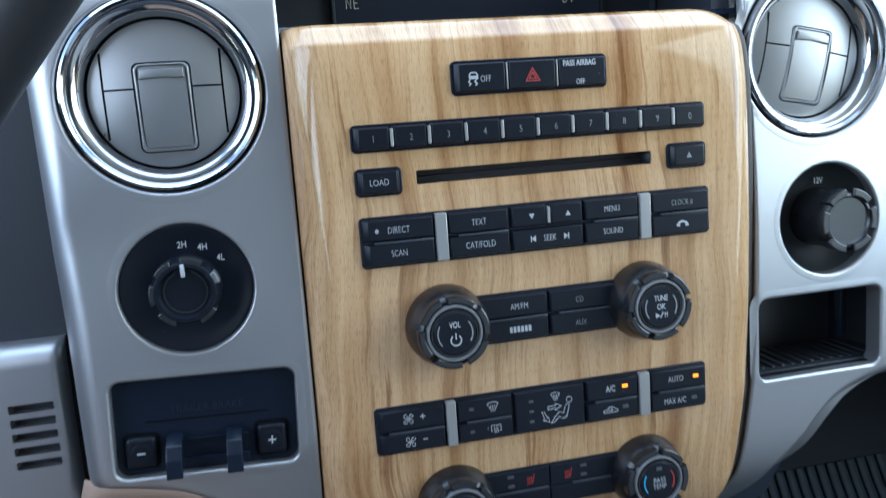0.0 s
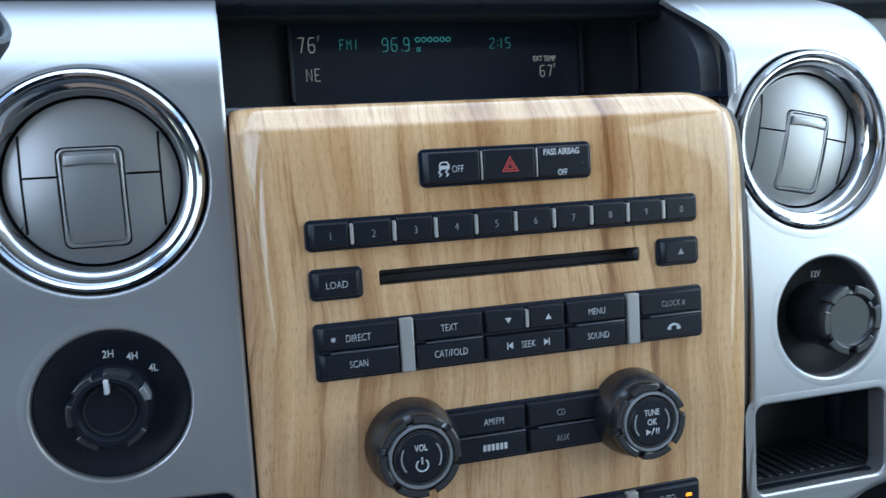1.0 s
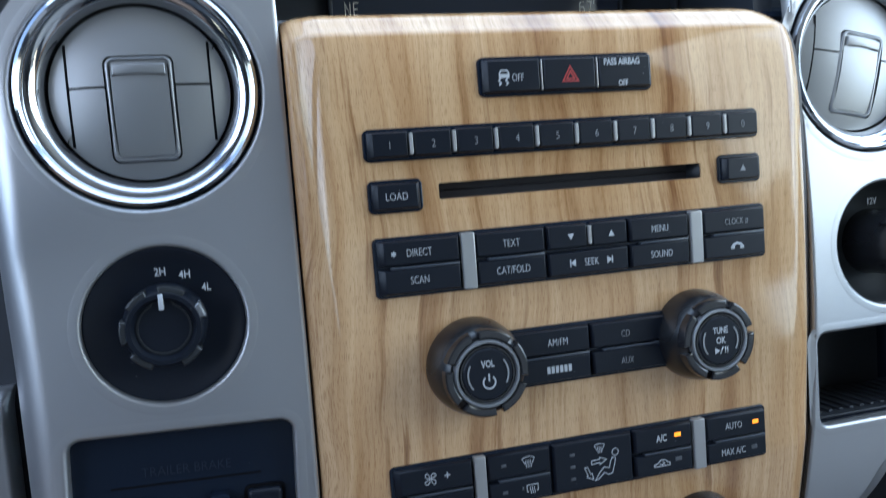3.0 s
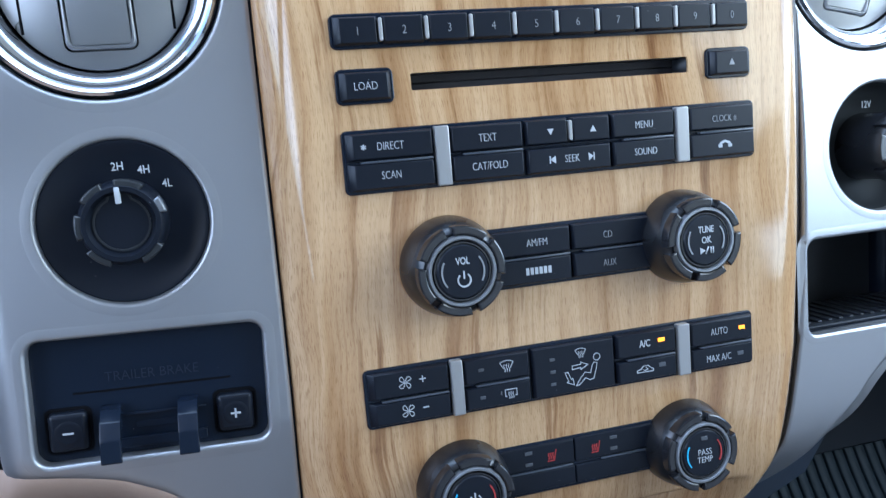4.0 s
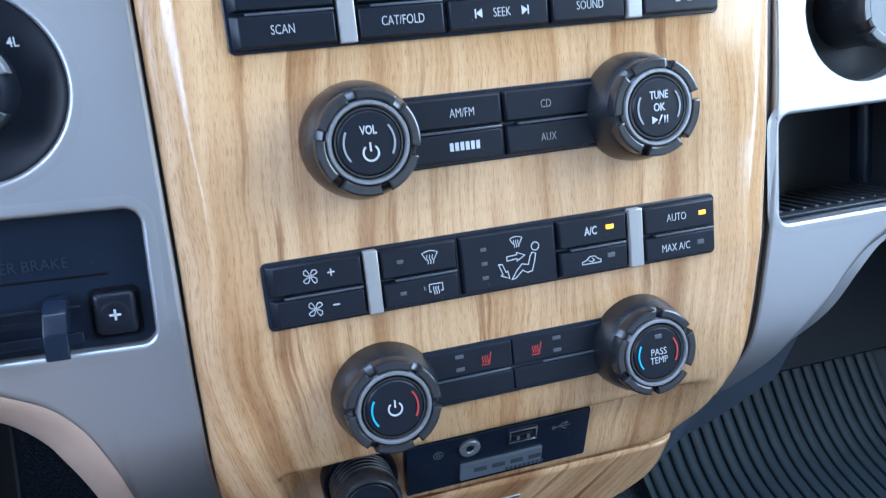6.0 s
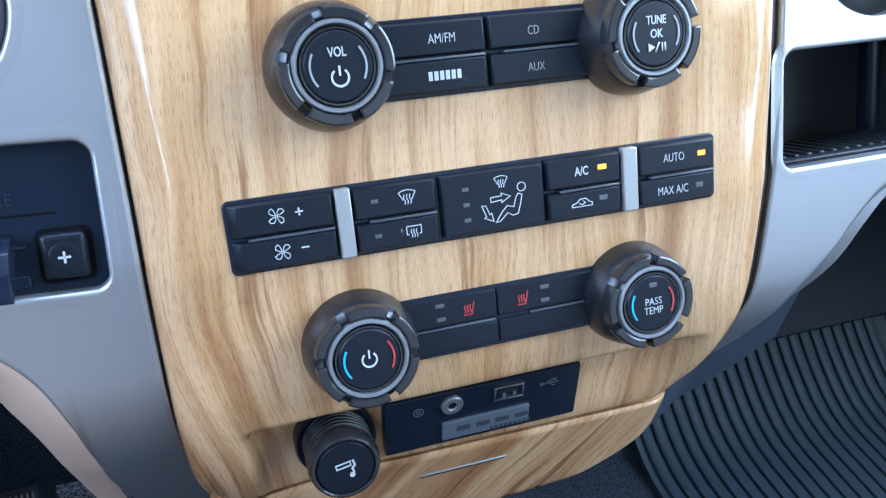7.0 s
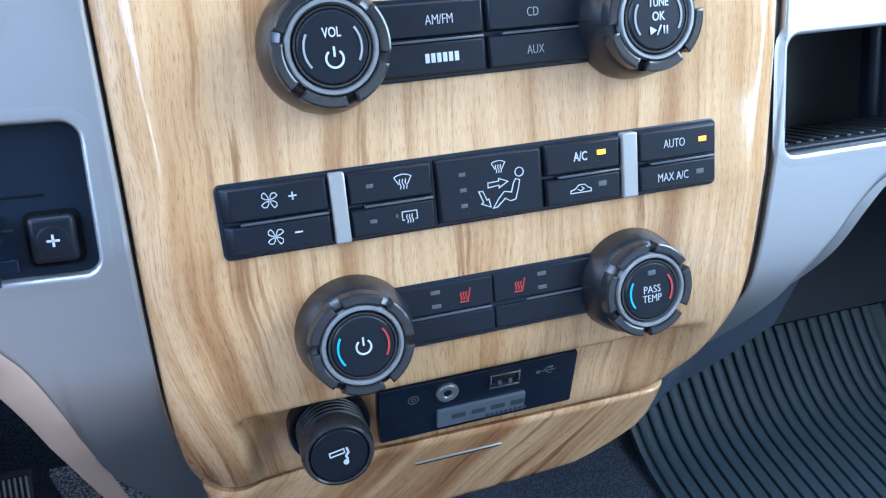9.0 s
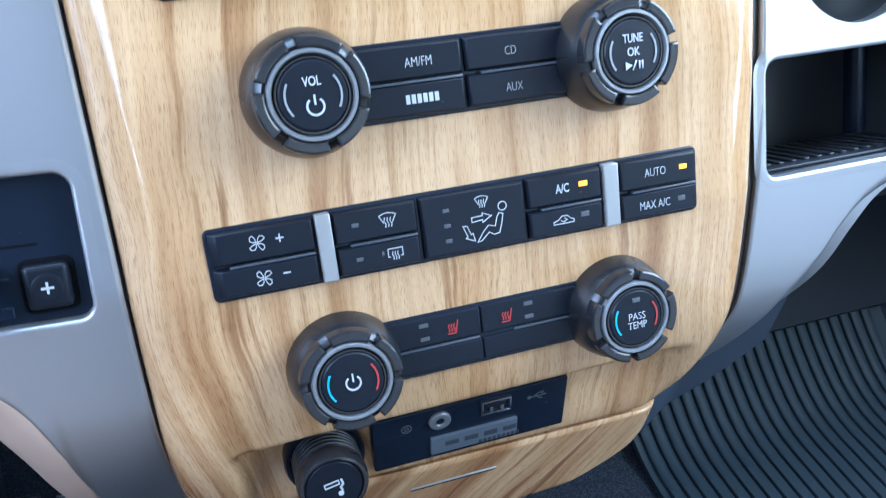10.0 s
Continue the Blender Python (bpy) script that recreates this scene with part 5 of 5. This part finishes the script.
def to_world(y, z):
    p = M @ Vector((0, y, z))
    return p.y, p.z


def build_dash():
    curve = [(0.1195 + 0.0165 * math.cos(radians(a)), 0.6868 + 0.0165 * math.sin(radians(a))) for a in range(265, 95, -10)]
    solid("hood_underside", smooth_strip([(0.22, 0.656), (0.152, 0.667)] + curve[:6], -0.78, 0.78), CUP, "matt black underside of the dash hood", "dashboard", "structure", 50, W)
    roll = curve[5:] + [(0.142, 0.7082), (0.189, 0.7155), (0.29, 0.7235), (0.45, 0.732), (0.62, 0.737)]
    solid("dash_top", smooth_strip(roll, -0.78, 0.78), LEATHER, "black grained soft dash top with rolled front edge", "dashboard", "structure", 50, W)


def build_dash_tray():
    t = tagged(new("dash_tray"), "dark framed tray on the dash top holding pale yellow sheet", "tray")
    t.matrix_world = pose(-0.0083, 0.173, 0.7168, 4.0, 0, 0)
    ORG[t] = Vector((0, 0, 0))
    bm, rings = bmesh.new(), []
    for grow, h in ((0.0, -0.006), (0.0, 0.0010), (-0.0015, 0.0026), (-0.0040, 0.0032), (-0.0150, 0.0032), (-0.0170, 0.0020), (-0.0175, -0.006)):
        rings.append([bm.verts.new((x, y, h)) for x, y in round_rect(-0.1665 - grow, 0.1665 + grow, -0.010 - grow, 0.210 + grow, 0.016 + grow * 0.5, 8)])
    for p, q in zip(rings, rings[1:]):
        for i in range(len(p)):
            bm.faces.new((p[i], p[(i + 1) % len(p)], q[(i + 1) % len(p)], q[i]))
    part("frame", bm, FRAME, t, "dark plastic frame with rounded corners", 40)
    part("sheet", box(-0.150, 0.150, 0.010, 0.19, -0.004, -0.001, 0.0005), PAPER, t, "pale yellow sheet")


def build_passenger_side():
    """Glove box face, its trim strips and the closing parts below."""
    def run(name, pts, material, label, category="dashboard trim"):
        bm = prism_x([to_world(y - 0.011, z) for y, z in pts], 0.257, 0.80)
        bmesh.ops.bevel(bm, geom=[e for e in bm.edges if abs((e.verts[0].co - e.verts[1].co).x) > 0.1], offset=0.003, segments=3, profile=0.5, affect="EDGES")
        return solid(name, bm, material, label, category, "", 50, W)
    run("trim_strip", [(0.100, 0.086), (0.098, 0.107), (0.14, 0.110), (0.14, 0.080)], DULL_GREY, "slim dull grey trim strip under the dash top")
    t = thing("glove_box", 0.5, 0.1, 0.0, "dark grained glove box beside the silver pod", "glove box", shift=(-0.004, -0.011, 0.001))

    def piece(name, pts, bevel, material, label=""):
        bm = prism_x(pts, 0.262, 0.80)
        bmesh.ops.bevel(bm, geom=[e for e in bm.edges if abs((e.verts[0].co - e.verts[1].co).x) > 0.1], offset=bevel, segments=3, profile=0.5, affect="EDGES")
        part(name, bm, material, t, label, 50)
    piece("lid", [(0.106, 0.070), (0.097, 0.058), (0.094, -0.02), (0.094, -0.104), (0.14, -0.104), (0.14, 0.070)], 0.004, LEATHER)
    piece("upper_lip", [(0.112, 0.082), (0.105, 0.073), (0.14, 0.073), (0.14, 0.082)], 0.0015, DARK, "dark hard plastic lip")
    piece("lower_lip", [(0.096, -0.107), (0.096, -0.1125), (0.14, -0.1125), (0.14, -0.107)], 0.0015, DARK, "dark hard plastic lip")
    piece("bin", [(0.142, 0.081), (0.142, -0.111), (0.16, -0.111), (0.16, 0.081)], 0.001, DARK)
    run("glove_box_trim", [(0.090, -0.116), (0.090, -0.136), (0.105, -0.190), (0.15, -0.190), (0.15, -0.116)], SILVER, "silver lower trim below the glove box")
    run("knee_panel", [(0.105, -0.192), (0.15, -0.235), (0.24, -0.25), (0.26, -0.19)], DARK, "dark lower knee panel", "dashboard trim")


def build_driver_side():
    bm = prism_x([to_world(y, z) for y, z in [(0.06, 0.12), (0.065, -0.30), (0.12, -0.34), (0.2, 0.12)]], -0.80, -0.259)
    # black plastic in place of the dash skin, to imitate the shadow here
    solid("driver_dash", bm, DARK, "grained dash face beside the pod, in black plastic for its shade", "dashboard", "structure", 35, W)
    t = thing("vent_grille", -0.30, 0.045, -0.14, "silver panel with five small dark air slots", "air grille", shift=(-0.0095, 0, -0.0085))
    gaps = [rect_gap(-0.2865, -0.2635, z - 0.0024, z + 0.0024, 0.0006) for z in (-0.1285, -0.1365, -0.1445, -0.1525, -0.1605)]

    def place(u, v):
        return -0.335 + (0.335 - 0.2565) * u, -0.21 + 0.116 * v
    part("panel", sheet(place, 60, 90, lambda x, z: 0.044 + quarter(-0.094 - z, 0.012, 0.012) + quarter(-0.2565 - x, 0.006, 0.006), gaps, 0.008, 0.0013), SILVER, t, angle=50)
    part("backing", box(-0.334, -0.258, 0.052, 0.055, -0.205, -0.11), DARK, t)


def build_shift_lever():
    """The column lever's end, with an oval grey cap."""
    t = thing("shift_lever", -0.25, -0.08, 0.03, "black column shift lever with grey oval end cap", "shift lever")
    end, d = Vector((-0.2052, -0.108, 0.0757)), Vector((0.60, -0.42, 0.66)).normalized()
    put = Matrix.Translation(end) @ d.to_track_quat("-Y", "Z").to_matrix().to_4x4()
    bm = lathe([(0.0130, 0.0030), (0.0134, 0.0008), (0.0144, 0.0), (0.0156, 0.0008), (0.0163, 0.0035), (0.0162, 0.010), (0.0150, 0.04), (0.0138, 0.08), (0.0130, 0.17), (0, 0.17)], 0, 0, 0, 48)
    bm.transform(put)
    part("arm", bm, DARK, t)
    cap = lathe([(0.0, 0.0012), (0.0080, 0.0014), (0.0122, 0.0022), (0.0132, 0.0036)], 0, 0, 0, 48)
    cap.transform(put)
    part("end_cap", cap, VENT_GREY, t, "grey oval cap")


def build_floor():
    prof = [(-1.5, -0.008), (0.13, -0.008), (0.17, 0.02), (0.23, 0.08), (0.62, 0.52)]
    solid("floor", smooth_strip(prof, -0.80, 0.80), CARPET, "charcoal carpeted cabin floor", "floor", "structure", 35, W)
    # hump below the stack
    pts = [(-0.15, -0.02), (-0.12, 0.05), (-0.07, 0.085), (0.07, 0.085), (0.12, 0.05), (0.15, -0.02)]
    bm = bmesh.new()
    f = bm.faces.new([bm.verts.new((x, -0.4, z - 0.06)) for x, z in pts])
    ex = bmesh.ops.extrude_face_region(bm, geom=[f])
    bmesh.ops.translate(bm, verts=[v for v in ex["geom"] if isinstance(v, bmesh.types.BMVert)], vec=(0, 0.9, 0))
    solid("floor_hump", bm, CARPET, "carpeted hump over the floor tunnel", "floor", "structure", 60, W)
    solid("footwell_liner", smooth_strip([(0.176, 0.066), (0.212, 0.084), (0.30, 0.20), (0.60, 0.545)], 0.09, 0.79), FOOTWELL, "matt black moulded liner of the passenger footwell", "floor", "structure", 50, W)
    # ribbed mat
    t = tagged(new("floor_mat"), "black ribbed rubber floor mat in the passenger footwell", "floor mat")
    ORG[t] = Vector((0, 0, 0))
    line = [(-0.35, 0.0), (0.075, 0.0), (0.095, 0.0015), (0.113, 0.006), (0.130, 0.0135), (0.147, 0.024), (0.165, 0.0365), (0.185, 0.053)]
    part("base", smooth_strip(line, 0.245, 0.575), RUBBER, t, angle=60)
    x = 0.252
    while x < 0.560:
        bm = bmesh.new()
        secs = []
        for y, z in line:
            secs.append([bm.verts.new((x + dx, y - dz * 0.4, z + dz)) for dx, dz in ((0, 0), (0.0003, 0.0030), (0.0010, 0.0037), (0.0106, 0.0037), (0.0113, 0.0030), (0.0116, 0))])
        for p, q in zip(secs, secs[1:]):
            for i in range(5):
                bm.faces.new((p[i], p[i + 1], q[i + 1], q[i]))
        part("rib", bm, RUBBER, t, angle=60)
        x += 0.0140


def build_carpet_flap():
    bm = prism([(-0.2515, 0.1152), (-0.2479, 0.0835), (-0.238, 0.045), (-0.12, 0.03), (-0.12, 0.112), (-0.233, 0.1144)], 0.14, 0.148, 0.002)
    solid("carpet_flap", bm, GREY_CARPET, "grey speckled carpet flap beside the brake pedal", "carpet", "", 35, W)


def build_pedal():
    t = tagged(new("brake_pedal"), "black brake pedal with pale worn ribs in the driver footwell", "pedal")
    t.matrix_world = pose(-0.281, 0.140, 0.079, 50, 0, 0)
    ORG[t] = Vector((0, 0, 0))
    part("pad", box(-0.065, 0.013, -0.035, 0.035, -0.010, 0.0, 0.003), DARK, t)
    for i in range(18):
        part("rib", box(-0.058 + i * 0.0039, -0.0562 + i * 0.0039, -0.030, 0.030, 0.0, 0.003, 0.001), STRIP, t, "pale metal rib")
    part("arm", box(-0.032, -0.016, 0.0, 0.30, -0.03, -0.010, 0.003), DARK, t)


def build_cabin():
    """Plain shell that closes the place, with its window openings."""
    def wall(name, x0, x1, y0, y1, z0, z1, material, label):
        return solid(name, box(x0, x1, y0, y1, z0, z1), material, label, "wall" if "roof" not in name else "ceiling", "structure", 35, W)
    wall("wall_west", -0.86, -0.80, -1.5, 0.7, -0.05, 0.66, TRIM, "plain lining below the driver window")
    wall("wall_east", 0.80, 0.86, -1.5, 0.7, -0.05, 0.60, TRIM, "plain lining below the passenger window")
    wall("wall_south", -0.86, 0.86, -1.56, -1.5, -0.05, 1.38, TRIM, "plain lining behind the seats")
    wall("wall_north", -0.86, 0.86, 0.64, 0.70, -0.05, 0.72, DARK, "plain dark bulkhead")
    wall("ceiling", -0.86, 0.86, -1.56, -0.15, 1.38, 1.42, LINING, "plain grey roof lining")
    # unseen walls added to keep rear openings from reflecting in the lacquer
    wall("wall_west_rear", -0.86, -0.80, -1.5, -0.80, 0.71, 1.38, TRIM, "plain unseen wall behind the driver, blocks rear side light")
    wall("wall_east_rear", 0.80, 0.86, -1.5, -0.80, 0.71, 1.38, TRIM, "plain unseen wall behind the passenger, blocks rear side light")
    for s in (-1, 1):
        for y in (-1.53, -0.75):
            wall("pillar", s * 0.86 - 0.03, s * 0.86 + 0.03, y - 0.04, y + 0.06, 0.71, 1.40, TRIM, "plain roof pillar")
    # out of view; the driver's block is tan to bounce warm light
    wall("wall_seat_west", -0.80, -0.22, -0.95, -0.20, -0.05, 0.36, WARM_BOUNCE, "plain unseen block below the driver, tan for warm bounce light")
    wall("wall_seat_east", 0.22, 0.80, -0.95, -0.22, -0.05, 0.36, SEAT, "plain grey cloth closure below the passenger")
    # unseen block, raised to darken what the left side reflects
    wall("wall_seat_back_west", -0.66, -0.10, -0.84, -0.76, -0.05, 0.98, TRIM, "plain unseen dark block behind the driver, cuts light from the rear")
    wall("wall_seat_back_east", -0.10, 0.80, -1.02, -0.95, -0.05, 0.86, SEAT, "plain grey cloth closure behind the passenger")
    solid("ground", box(-60, 60, -60, 60, -0.75, -0.70), CONCRETE, "pale concrete ground outside", "ground", "structure", 35, W)


CONCRETE = grained(mat("concrete", (0.24, 0.235, 0.225), 0.9), 60, 0.4, 0.004)

build_cabin()
build_floor()
build_dash()
build_driver_side()
build_passenger_side()
build_pods()
build_bezel()
build_display_cheeks(build_display())
build_vent(*VENT_L, 0.0160, "round chrome-ringed grey air vent with closed louvres")
build_vent(*VENT_R, 0.0160, "round chrome-ringed grey air vent turned askew beside the passenger", 11.0)
build_drive_dial()
build_trailer_brake()
build_power_socket()
build_pocket()
build_cd_slot()
build_hazard_bank()
build_preset_row()
build_small_buttons()
build_radio_keys()
build_source_keys()
build_climate_keys()
build_seat_keys()
build_knob("volume_knob", -0.0609, -0.1085, 0.0, "vol", "black ribbed volume knob with grey ring", 75)
build_knob("tune_knob", 0.0560, -0.1085, 0.0, "tune", "black ribbed tuning knob with grey ring", 40)
build_knob("temperature_knob", -0.0618, -0.2126, 0.0065, "power", "black ribbed temperature knob with power symbol", 85)
build_knob("passenger_temperature_knob", 0.0549, -0.2132, 0.0065, "pass", "black ribbed passenger temperature knob with grey ring", 55)
build_media_plate()
build_lighter()
build_dash_tray()
build_pedal()
build_carpet_flap()
build_shift_lever()
